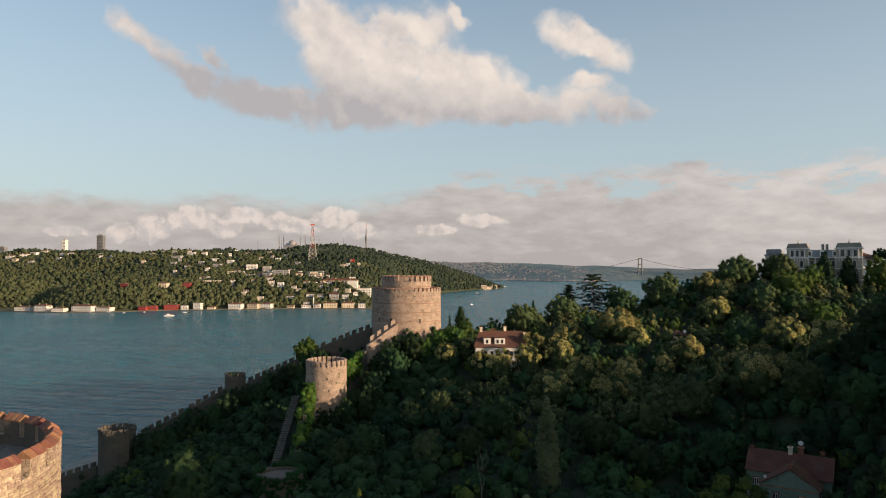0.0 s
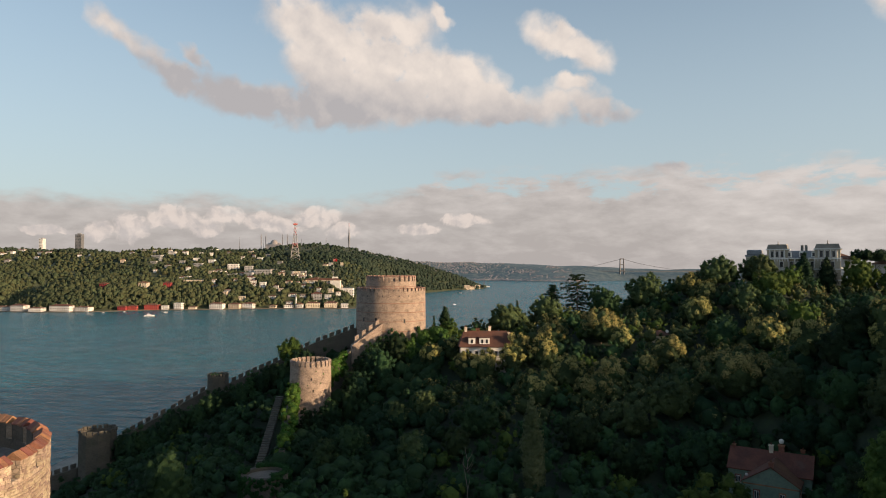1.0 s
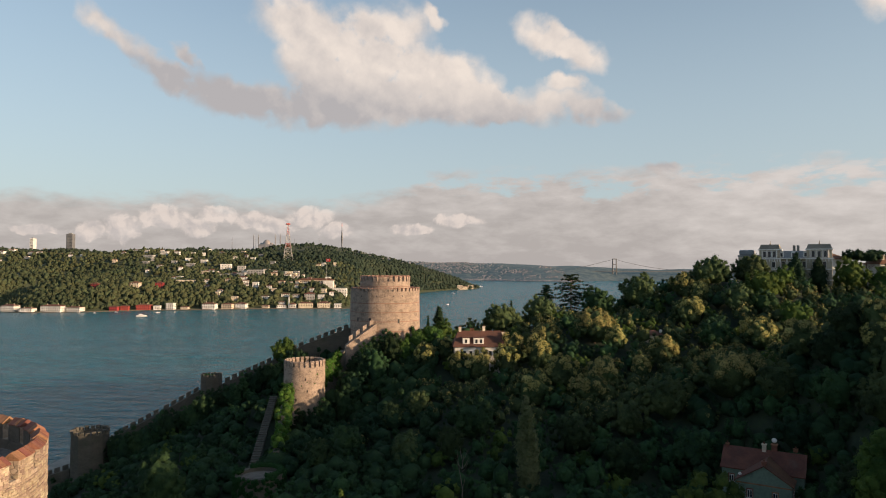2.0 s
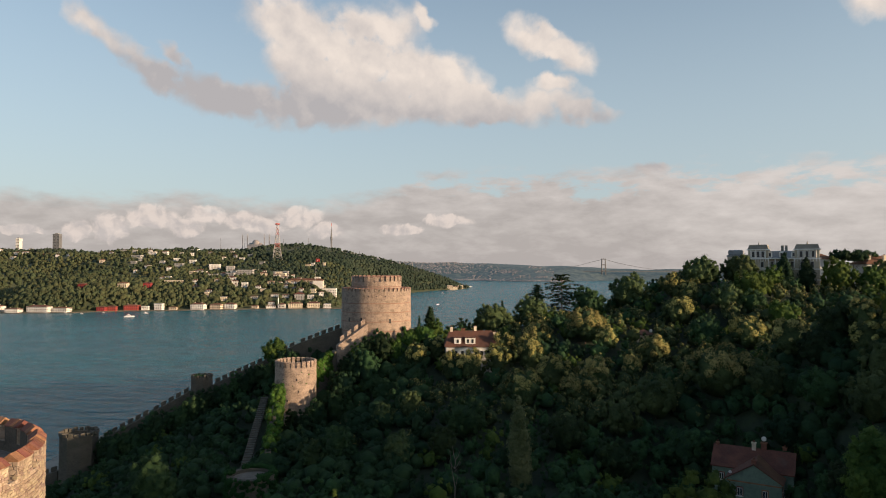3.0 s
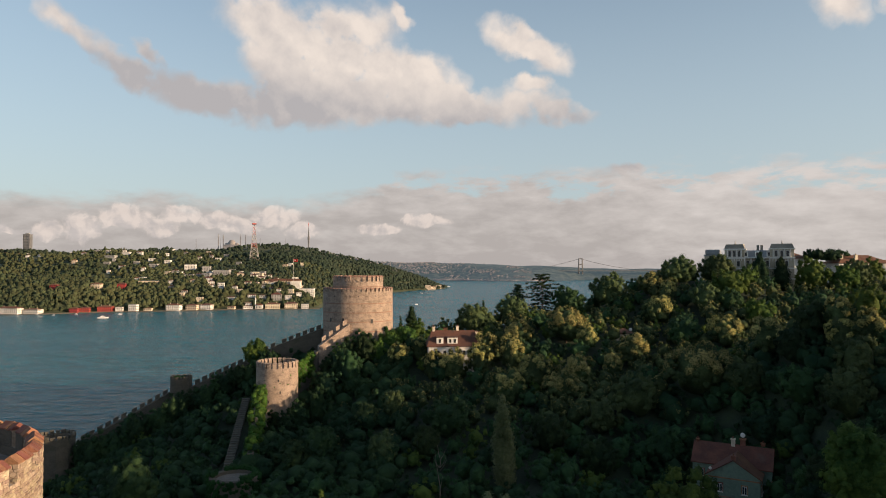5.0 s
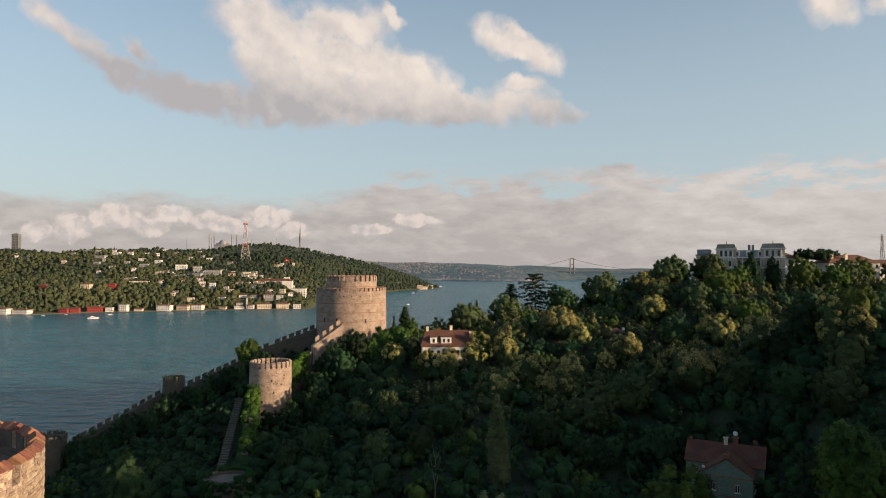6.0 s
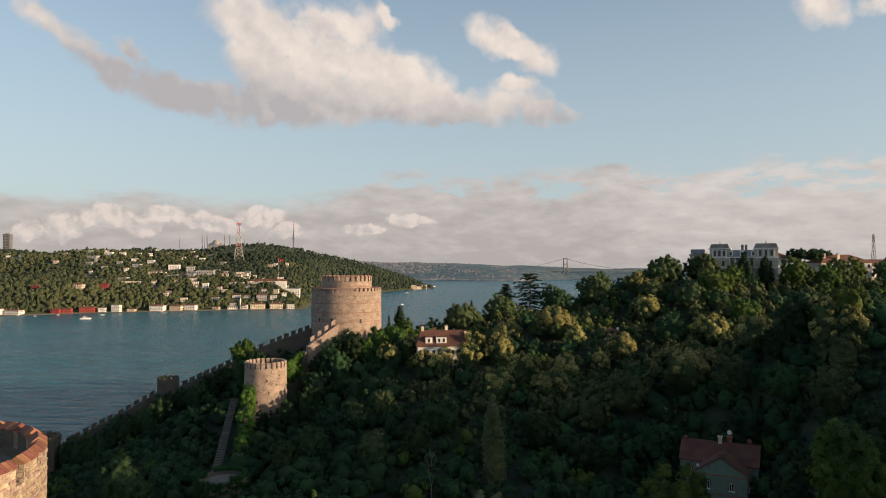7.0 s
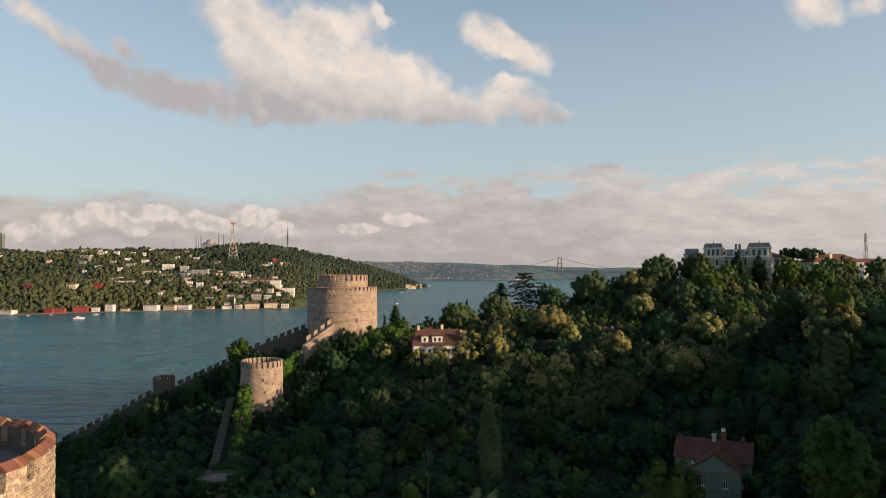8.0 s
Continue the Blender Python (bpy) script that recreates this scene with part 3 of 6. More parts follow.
sided_tower(-93, 257, 28, 3.9, 15.4, 10, 8, "slim ruined grey stone tower astride the curtain wall")
sided_tower(-130, 240, 2, 6.4, 24.3, 10, 12, "broad grey stone tower above the shore")


def curtain(name, points, thick, tall, mat, label, pitch=2.6, merlon=1.7, mer_h=1.5):
    """A battlemented wall that climbs along points (x, y, height of its walk)."""
    w = base(name, points[0][0], points[0][1], 0, 0, label, "castle wall", "curtain walls")
    ox, oy = points[0][:2]
    run = 0.0
    for (x0, y0, z0), (x1, y1, z1) in zip(points, points[1:]):
        L = math.hypot(x1 - x0, y1 - y0)
        d, q = ((x1 - x0) / L, (y1 - y0) / L), (-(y1 - y0) / L * thick / 2, (x1 - x0) / L * thick / 2)
        bm = bmesh.new()
        c = []
        for x, y, z in ((x0, y0, z0), (x1, y1, z1)):
            for s in (-1, 1):
                c.append((bm.verts.new((x - ox + s * q[0], y - oy + s * q[1], z - tall)), bm.verts.new((x - ox + s * q[0], y - oy + s * q[1], z))))
        (a0, a1), (b0, b1), (c0, c1), (d0, d1) = c
        for f in ((a0, a1, c1, c0), (b0, d0, d1, b1), (a1, b1, d1, c1), (a0, b0, b1, a1), (c0, c1, d1, d0)):
            bm.faces.new(f)
        part("wall", bm, mat, w)
        s = pitch * 0.3
        while s + merlon < L:
            zz = z0 + (z1 - z0) * (s + merlon / 2) / L
            bm = boxed(0, merlon, -0.45, 0.45, -0.8, mer_h + 0.12 * math.sin(s * 7 + x0), bevel=0.05)
            for v in bm.verts:
                v.co.z += (v.co.x - merlon / 2) * (z1 - z0) / L * 0.85
            m = part("merlon", bm, mat, w)
            m.matrix_basis = Matrix.Translation((x0 + d[0] * s - ox - q[0] * 0.7, y0 + d[1] * s - oy - q[1] * 0.7, zz)) @ Matrix.Rotation(math.atan2(d[1], d[0]), 4, "Z")
            s += pitch
    return w


curtain("curtain_wall", [(-41, 262, 61.8), (-58, 260, 55.6), (-70, 258.5, 49.6), (-90, 257, 40.2)], 2.4, 14, SHADED_STONE, "shaded grey battlemented wall climbing to the great tower")
curtain("curtain_wall", [(-97, 256.5, 38.6), (-110, 252, 31.0), (-124, 244, 23.5)], 2.4, 14, SHADED_STONE, "shaded grey battlemented wall descending towards the shore")
curtain("curtain_wall", [(-136, 238, 14), (-160, 232, 7)], 2.2, 10, SHADED_STONE, "low grey battlemented wall by the quay")
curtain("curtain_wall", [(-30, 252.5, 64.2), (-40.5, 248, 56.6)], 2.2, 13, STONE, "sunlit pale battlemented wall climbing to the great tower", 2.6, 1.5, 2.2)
curtain("curtain_wall", [(-41, 247, 55.0), (-47, 240, 50.5)], 2.2, 13, SHADED_STONE, "ivy-covered wall beside the small round tower", 30, 2)


# ---- leaves and trees ----
def leaf_quads(rng, centres, radii, each, size, spread=0.55, squash=1.0, up=0.25, heart=None):
    """Corners and quads of many small leaf sprays over lumps at centres."""
    centres, radii = np.asarray(centres, float), np.asarray(radii, float)
    idx = np.repeat(np.arange(len(centres)), np.maximum(3, np.rint(each * (radii / radii.mean()) ** 1.7)).astype(int))
    n = len(idx)
    u = rng.normal(size=(n, 3))
    u /= np.linalg.norm(u, axis=1, keepdims=True)
    u[:, 2] = np.where(u[:, 2] < -0.35, -u[:, 2], u[:, 2])
    pos = centres[idx] + u * (radii[idx] * (0.62 + 0.50 * rng.random(n)))[:, None] * (1, 1, squash)
    nor = u + rng.normal(size=(n, 3)) * spread + (0, 0, up)
    if heart is not None:
        way = pos - heart
        nor = nor * 0.6 + way / np.linalg.norm(way, axis=1, keepdims=True)
    nor /= np.linalg.norm(nor, axis=1, keepdims=True)
    a = np.cross(nor, rng.normal(size=(n, 3)))
    a /= np.linalg.norm(a, axis=1, keepdims=True)
    b = np.cross(nor, a)
    s = (size * (0.55 + 0.8 * rng.random(n)))[:, None]
    w = s * (0.45 + 0.3 * rng.random(n))[:, None]
    bend = nor * s * 0.18
    quads = np.stack([pos - a * s, pos - b * w + bend, pos + a * s, pos + b * w + bend], 1)
    return quads.reshape(-1, 3), np.arange(4 * n).reshape(-1, 4)


def lump_core(rng, centres, radii, shrink=0.78):
    """A dark heart for each lump, so that no light falls straight through a crown."""
    bm = bmesh.new()
    bmesh.ops.create_cube(bm, size=2.0)
    bmesh.ops.subdivide_edges(bm, edges=bm.edges[:], cuts=1, use_grid_fill=True)
    v = np.array([x.co.normalized()[:] for x in bm.verts])
    f = np.array([[x.index for x in q.verts] for q in bm.faces])
    bm.free()
    out = []
    for c, r in zip(centres, radii):
        out.append((c + v * r * shrink * rng.uniform(0.85, 1.1, (len(v), 1)), f))
    return joined(out)


import itertools


def hearts(rng, centres, radii, shrink=0.86):
    """A twelve-sided heart for each lump of foliage."""
    cube = [(a, b, c) for a in (-1, 1) for b in (-1, 1) for c in (-1, 1)]
    tips = [(2, 0, 0), (-2, 0, 0), (0, 2, 0), (0, -2, 0), (0, 0, 2), (0, 0, -2)]
    v = np.array(cube + tips, float)
    f = []
    for i, j in itertools.combinations(range(8), 2):
        if np.abs(v[i] - v[j]).sum() == 2:
            k, l = [8 + q for q in range(6) if v[8 + q] @ v[i] > 0 and v[8 + q] @ v[j] > 0]
            turned = np.cross(v[k] - v[i], v[j] - v[i]) @ v[i] > 0
            f.append((i, k, j, l) if turned else (i, l, j, k))
    v /= np.linalg.norm(v, axis=1, keepdims=True)
    f = np.array(f)
    return joined([(c + v * r * shrink * rng.uniform(0.88, 1.1, (len(v), 1)), f) for c, r in zip(centres, radii)])


def crown_lumps(rng, rx, rz, z0, count):
    """Rounded lumps all over an uneven dome, with smaller ones standing out from it and hollows between them."""
    centres, radii = [], []
    big = int(count * 0.55)
    fine = 0.78 * min(1.0, 5.0 / rx) ** 0.7
    sway = rng.uniform(0, 6.28, 3)
    for i in range(big):
        zz = 0.98 - 1.62 * (i + 0.5) / big
        ang = i * 2.39996 + rng.uniform(-0.35, 0.35)
        wave = 1 + 0.12 * math.sin(2 * ang + sway[0]) + 0.10 * math.sin(3 * ang + 4 * zz + sway[1])
        out = math.sqrt(max(0.03, 1 - zz * zz)) * rng.uniform(0.66, 0.88) * wave
        centres.append((out * rx * math.cos(ang), out * rx * math.sin(ang), z0 + rz * (0.47 + 0.40 * zz * (0.92 + 0.14 * math.sin(ang + sway[2])))))
        radii.append(rx * fine * rng.uniform(0.22, 0.36))
    mid = np.array((0, 0, z0 + rz * 0.4))
    for k in range(count - big):
        i = int(rng.integers(big * 3 // 4))
        way = np.array(centres[i]) - mid
        u = way / np.linalg.norm(way) + rng.normal(size=3) * 0.55 + (0, 0, 0.2)
        u /= np.linalg.norm(u)
        centres.append(np.array(centres[i]) + u * radii[i] * 0.85), radii.append(rx * fine * rng.uniform(0.10, 0.18))
    return np.array(centres), np.array(radii)


def ball(detail):
    bm = bmesh.new()
    bmesh.ops.create_icosphere(bm, subdivisions=detail, radius=1.0)
    v = np.array([q.co[:] for q in bm.verts])
    f = np.array([[q.index for q in p.verts] for p in bm.faces])
    bm.free()
    return v, f


BALLS = {1: ball(1), 2: ball(2), 3: ball(3)}


def crown_body(rng, rx, rz, z0, detail=2):
    """The dense inside of a crown: one uneven dome that the clumps sit on."""
    v, f = BALLS[detail]
    sway = rng.uniform(0, 6.28, 4)
    swell = 1 + 0.12 * np.sin(4 * v[:, 0] + sway[0]) * np.sin(4 * v[:, 1] + sway[1]) + 0.10 * np.sin(5 * v[:, 2] + 3 * v[:, 0] + sway[2])
    v = v * (swell * rng.uniform(0.92, 1.08, len(v)))[:, None] * (rx * 0.62, rx * 0.62, rz * 0.345) + (0, 0, z0 + rz * 0.44)
    return v, f


def outward(c, heart):
    way = np.asarray(c, float) - np.asarray(heart, float)
    return way / np.maximum(np.linalg.norm(way, axis=1, keepdims=True), 1e-6)


def sprays(rng, c, r, each, leaf, way):
    """Small leaf sprays over the outer sides of clumps."""
    idx = np.repeat(np.arange(len(c)), np.maximum(4, np.rint(each * (r / r.mean()) ** 1.6)).astype(int))
    n = len(idx)
    u = rng.normal(size=(n, 3))
    u /= np.linalg.norm(u, axis=1, keepdims=True)
    side = np.einsum("ij,ij->i", u, way[idx])
    u = np.where((side < -0.3)[:, None], -u, u)
    pos = c[idx] + u * (r[idx] * (0.70 + 0.58 * rng.random(n)))[:, None]
    nor = u + rng.normal(size=(n, 3)) * 0.42 + way[idx] * 0.9
    nor /= np.linalg.norm(nor, axis=1, keepdims=True)
    a = np.cross(nor, rng.normal(size=(n, 3)))
    a /= np.linalg.norm(a, axis=1, keepdims=True)
    b = np.cross(nor, a)
    s = (leaf * (0.6 + 0.8 * rng.random(n)))[:, None]
    tri = np.stack([pos + a * s, pos - a * s * 0.6 + b * s * 0.62, pos - a * s * 0.6 - b * s * 0.62], 1).reshape(-1, 3)
    return tri, np.arange(3 * n).reshape(-1, 3)


def foliage(rng, c, r, each, leaf, heart, detail=1, uneven=0.3, body=0.78):
    """Clumps of foliage at c with radii r: an uneven body for each, open towards the heart of the crown, under many small leaf sprays."""
    c, r = np.asarray(c, float), np.asarray(r, float)
    way = outward(c, heart)
    bv, bf = BALLS[detail]
    v = c[:, None] + bv[None] * (r[:, None] * body * rng.uniform(1 - uneven, 1 + uneven, (len(c), len(bv))))[:, :, None]
    mid = bv[bf].mean(1)
    keep = (way @ mid.T > -0.35) & (mid[None, :, 2] > -0.8)
    f = ((np.arange(len(c)) * len(bv))[:, None, None] + bf[None])[keep]
    used, f = np.unique(f, return_inverse=True)
    return joined([(v.reshape(-1, 3)[used], f.reshape(-1, 3)), sprays(rng, c, r, each, leaf, way)])


def trunk_arrays(rng, tall, spread_, thick=0.35, limbs=6):
    pieces = []
    lean = rng.uniform(-0.3, 0.3, 2)
    pts = [(lean[0] * s * s, lean[1] * s * s, tall * s) for s in np.linspace(-0.12, 1, 6)]
    pieces.append(tube(pts, np.linspace(thick * 1.25, thick * 0.25, 6), 7))
    for i in range(limbs):
        a, s = i * 2.4 + rng.uniform(-0.4, 0.4), rng.uniform(0.35, 0.8)
        p0 = np.array([lean[0] * s * s, lean[1] * s * s, tall * s])
        way = np.array([math.cos(a), math.sin(a), rng.uniform(0.5, 0.9)]) * spread_ * rng.uniform(0.5, 0.8)
        pieces.append(tube([p0, p0 + way * 0.5 + (0, 0, -0.1), p0 + way], [thick * 0.45, thick * 0.28, thick * 0.08], 5))
    return joined(pieces)


def seed_sprays(rng, c, r, heart, each=78, size=0.22):
    """Pale seed clusters over the tops of the outer lumps; their gold also stands in for sunlight."""
    pick = (c[:, 2] > np.quantile(c[:, 2], 0.3)) & ((r < np.median(r)) | (rng.random(len(c)) < 0.65))
    c, r = c[pick], r[pick]
    return sprays(rng, c + np.array((0, 0, 0.12)) * r[:, None], r, each, size, outward(c, heart))


def make_tree(name, seed, rx, rz, z0, count, each, size, leaf, label, category="tree", group="trees of the wooded hill", seeds=True):
    rng = np.random.default_rng(seed)
    t = base(name, 0, 0, 0, 0, label, category, group)
    c, r = crown_lumps(rng, rx, rz, z0, count)
    heart = (0, 0, z0 + rz * 0.4)
    np_part("trunk", *trunk_arrays(rng, z0 + rz * 0.7, rx * 0.8, 0.32), BARK, t)
    np_part("crown", *joined([crown_body(rng, rx, rz, z0, 3 if rx > 5.6 else 2), foliage(rng, c, r, each, size, heart)]), leaf, t, smooth=True)
    if leaf == LEAF_PALE and seeds:
        tagged(np_part("blossom", *seed_sprays(rng, c, r, heart), SUNLIT_SEEDS, t), "buff seed clusters tinted for sunlight", kind="stuff")
    return t


PROTOS = []
for k, (rx, rz, z0, count, leaf, label) in enumerate([
        (5.2, 7.6, 1.8, 34, LEAF_OAK, "broad deciduous tree with a dense dark green crown"),
        (4.6, 7.0, 1.6, 30, LEAF_OAK, "round-headed deciduous tree with deep green leaves"),
        (5.4, 8.2, 1.8, 36, LEAF_PALE, "tall tree with pale buff seed clusters tinted for sunlight over green leaves"),
        (4.4, 7.4, 1.6, 30, LEAF_PALE, "leafy tree tipped with buff blossom clusters"),
        (4.8, 7.2, 1.5, 32, LEAF_LIME, "deciduous tree with fresh yellow-green leaves"),
        (3.6, 9.0, 1.6, 30, LEAF_DARK, "dense dark evergreen tree"),
        (5.6, 6.8, 1.8, 36, LEAF_OAK, "spreading deciduous tree with a lumpy green crown"),
        (5.0, 8.4, 1.6, 34, LEAF_PALE, "full-crowned tree with olive and buff foliage")]):
    PROTOS.append(make_tree("tree", 100 + k, rx * 0.98, rz * 1.16, z0 * 0.4, int(count * 1.75), 34, 0.21, leaf, label))


def low_crown(seed, rx, rz, z0, count, each, size):
    rng = np.random.default_rng(seed)
    c, r = crown_lumps(rng, rx, rz, z0, count)
    heart = (0, 0, z0 + rz * 0.4)
    return joined([crown_body(rng, rx, rz, z0, 1), foliage(rng, c, r, each, size, heart)]), seed_sprays(rng, c, r, heart, 9, 0.24)


# the trees that stand out over the canopy: x, y, height of the top, half-width, kind of leaf
CREST_TREES = [(80, 300, 82.4, 9.8, "p"), (97, 297, 82.4, 5.1, "P"), (101, 286, 79.2, 4.1, "P"), (124, 278, 84.2, 8.0, "L"), (140, 295, 86.2, 5.1, "L"),
               (129, 302, 91.0, 8.5, "p"), (112, 302, 90.1, 8.5, "p"), (183, 295, 86.0, 7.2, "L"), (170, 297, 89.8, 7.6, "L"), (35, 290, 73.0, 7.0, "p"),
               (61, 298, 77.0, 8.0, "O"), (112, 272, 78.7, 6.2, "p"), (18, 276, 70.4, 8.2, "p"), (196, 306, 89.5, 6.4, "p"), (210, 316, 90.0, 6.0, "L"), (228, 320, 89.5, 6.0, "p"), (244, 322, 90.0, 6.4, "O"), (120, 268, 76.5, 5.4, "O")]
UPPER_TREES = [(52, 258, 69.5, 8.6, "P"), (34, 259, 64.3, 5.5, "P"), (58, 250, 63.6, 4.3, "P"), (72, 239, 61.2, 6.1, "P"), (78, 252, 61.2, 4.0, "O"), (106, 242, 67.7, 6.9, "P"),
               (93, 273, 73.3, 7.0, "P"), (125, 255, 73.3, 5.8, "L"), (94, 248, 67.3, 7.0, "O"), (19.5, 240, 62.6, 4.8, "P"), (28.5, 236, 62.0, 4.8, "P"), (17, 231, 60.3, 4.4, "P"),
               (35, 224, 56.4, 6.6, "P"), (41, 213, 52.4, 5.7, "P"), (49, 226, 56.0, 6.1, "P"), (62, 230, 55.8, 3.6, "P"), (24, 212, 53.1, 6.2, "P")]
RIGHT_TREES = [(79, 198, 62.4, 10.6, "P"), (61, 200, 53.7, 8.0, "p"), (97, 193, 70.7, 5.8, "P"), (117, 179, 80.4, 4.4, "L"), (111, 169, 74.9, 4.2, "P"),
               (106, 173, 72.2, 4.0, "P"), (104, 163, 68.8, 5.4, "p"), (98, 158, 61.8, 6.4, "p"), (98, 182, 69.4, 4.9, "D"), (105, 185, 76.1, 5.0, "O"),
               (110, 181, 77.5, 3.9, "P"), (87, 185, 60.2, 5.8, "p"), (94, 171, 60.3, 5.6, "O"), (85, 172, 48.7, 5.6, "D"), (49, 194, 48.1, 6.0, "p"), (62, 181, 42.6, 6.0, "O")]
VALLEY_TREES = [(5, 191, 48.7, 6.8, "O"), (32, 184, 45.9, 6.3, "O"), (43, 175, 41.7, 6.0, "O"), (-13, 179, 41.9, 4.4, "p"), (-19, 203, 45.0, 3.3, "p"),
                (-11, 206, 47.9, 4.1, "p"), (8, 231, 57.2, 5.0, "P"), (1, 233, 56.8, 3.8, "P"), (-4, 246, 60.2, 3.6, "P"), (-11, 243, 58.3, 4.2, "P"), (-19, 247, 59.0, 3.4, "L"),
                (-5, 264, 65.1, 4.0, "L"), (-30, 186, 42.0, 4.6, "O"), (-36, 178, 39.9, 4.4, "O"), (-1, 181, 43.2, 4.2, "O"), (8, 195, 47.0, 4.2, "O")]
STANDING = CREST_TREES + UPPER_TREES + RIGHT_TREES + VALLEY_TREES
STANDING_LABELS = {"O": "large deep green tree with a rounded lumpy crown", "P": "large sunlit tree crowned with buff seed clusters tinted for sunlight", "p": "large dusky olive tree with a lumpy crown",
                   "L": "large yellow-green tree with a rounded crown", "D": "large dark evergreen tree on the hillside"}


def near_path(x, y, points, gap):
    for (x0, y0), (x1, y1) in zip(points, points[1:]):
        L2 = (x1 - x0) ** 2 + (y1 - y0) ** 2
        s = min(1, max(0, ((x - x0) * (x1 - x0) + (y - y0) * (y1 - y0)) / L2))
        if math.hypot(x - x0 - s * (x1 - x0), y - y0 - s * (y1 - y0)) < gap:
            return True
    return False


WALL_LINES = [[(-28, 264), (-41, 262), (-90, 257), (-124, 244), (-160, 232)], [(-28, 254), (-41, 247), (-50, 238), (-60, 226), (-51, 178)]]
CLEAR = [(x, y, r * 0.72) for x, y, top, r, kind in STANDING] + [(-28, 266, 15.5), (-52.9, 237, 9), (-93, 257, 6), (-130, 240, 9), (-36, 39.5, 15), (8, 242, 9.5), (70, 163, 12), (70, 150, 8), (152, 308, 17), (-51, 160, 6), (0, 0, 40), (17.4, 165, 5), (70.5, 111, 7), (45, 120, 6), (11, 118, 4), (-20, 118, 4), (51, 305, 5), (216, 338, 14), (250, 345, 14), (280, 345, 14), (186, 345, 8), (74, 262, 6), (-48, 172, 8), (71, 150, 11), (66, 138, 8), (-50, 158, 11), (16.5, 155, 9.5), (15.5, 144, 10), (14, 132, 9.5), (64, 146, 9), (62, 133, 9), (-46, 140, 9)]


def open_ground(x, y, pad=0.0):
    if any((x - a) ** 2 + (y - b) ** 2 < (r + pad) ** 2 for a, b, r in CLEAR):
        return False
    return not near_path(x, y, WALL_LINES[0], 4.2) and not near_path(x, y, WALL_LINES[1], 4.6)


def plant_woods():
    rng = np.random.default_rng(5)
    spots = []
    step = 7.5
    for i in range(int(520 / step)):
        for j in range(int(360 / step)):
            x, y = -170 + (i + 0.5 * (j % 2)) * step + rng.uniform(-2.0, 2.0), 42 + j * step * 0.9 + rng.uniform(-2.0, 2.0)
            if not (-0.80 * y - 10 < x < 0.85 * y + 30) and not (x > 0 and x < 330 and y < 330):
                continue
            z = float(land(x, y))
            if z < 3 or not open_ground(x, y):
                continue
            slope = x < -38 - 0.06 * y and y < 262
            if (slope and rng.random() < 0.08) or (x < -16 and y > 250):
                continue
            seen = -0.74 * y < x < 0.78 * y and y > 50 and y < 345
            if not seen and rng.random() < 0.7 or y > 360 or x > 300:
                continue
            spots.append((y, x, z, slope, seen, rng.random(), rng.random(), rng.random()))
    spots.sort()
    near, rest = [], []
    for s in spots:
        (near if s[4] and len(near) < 225 else rest).append(s)
    for y, x, z, slope, seen, a, b, c in near:
        k = (0, 1, 2, 2, 3, 7, 4, 5, 6, 7, 3, 2)[int(a * 12)] if y > 190 and not slope else (0, 1, 6, 5, 1, 0, 4, 5, 6, 0, 1, 6)[int(a * 12)] if not slope else (0, 1, 6, 0, 5)[int(a * 5)]
        size = (0.36 + 0.36 * b) if slope else (0.60 + 0.34 * b)
        if -52 < x < -10 and 165 < y < 262:
            size *= 0.62
        if 92 < x < 130 and 192 < y < 218:
            size *= 0.88
        if y < 115:
            size *= 0.85
        copy_thing(PROTOS[k], Matrix.Translation((x, y, z - 1.2)) @ Matrix.Rotation(c * 6.28, 4, "Z") @ Matrix.Diagonal((size * (0.9 + 0.25 * a), size * (0.9 + 0.25 * c), size, 1)))
    lows = [low_crown(200 + k, rx * 0.98, rz * 1.16, 0.5, 21, 19, 0.25) for k, (rx, rz) in enumerate([(5.2, 7.6), (4.4, 7), (5.4, 8.2), (3.9, 8.6)])]
    # Coarse crowns for unseen trees, planted mainly to cast shade.
    spare = [low_crown(220 + k, rx * 1.1, rz * 1.16, 0.5, 9, 6, 0.8) for k, (rx, rz) in enumerate([(5.2, 7.6), (4.4, 7), (5.4, 8.2), (3.9, 8.6)])]
    kinds = {}
    for y, x, z, slope, seen, a, b, c in rest:
        crown, seeds = (lows if seen else spare)[int(a * 4)]
        size = (0.36 + 0.36 * b) if slope else (0.60 + 0.34 * b)
        if -52 < x < -10 and 165 < y < 262:
            size *= 0.62
        cs, sn = math.cos(c * 6.28), math.sin(c * 6.28)

        def put(part_of):
            v, f = part_of
            return np.stack([(v[:, 0] * cs - v[:, 1] * sn) * size + x, (v[:, 0] * sn + v[:, 1] * cs) * size + y, v[:, 2] * size + z - 0.5], -1), f
        kind = ("PPOPLPDPPO" if not slope and y > 190 else "OODOLODOOO")[int(c * 997) % 10] if seen else "O"
        kinds.setdefault(kind, []).append(put(crown))
        if kind == "P":
            kinds.setdefault("S", []).append(put(seeds))
    for kind, leaf, label in (("O", LEAF_OAK, "dense deep green woodland covering the hill"), ("P", LEAF_PALE, "olive green trees scattered through the woodland"),
                              ("L", LEAF_LIME, "fresh green trees scattered through the woodland"), ("D", LEAF_DARK, "dark evergreens scattered through the woodland"),
                              ("S", SUNLIT_SEEDS, "buff seed clusters on the woodland trees")):
        tagged(np_part("woodland" if kind != "S" else "blossom", *joined(kinds[kind]), leaf, None, label, kind != "S"), category="trees", kind="stuff")


plant_woods()
for ob in PROTOS:
    for o in [*ob.children, ob]:
        bpy.data.objects.remove(o)



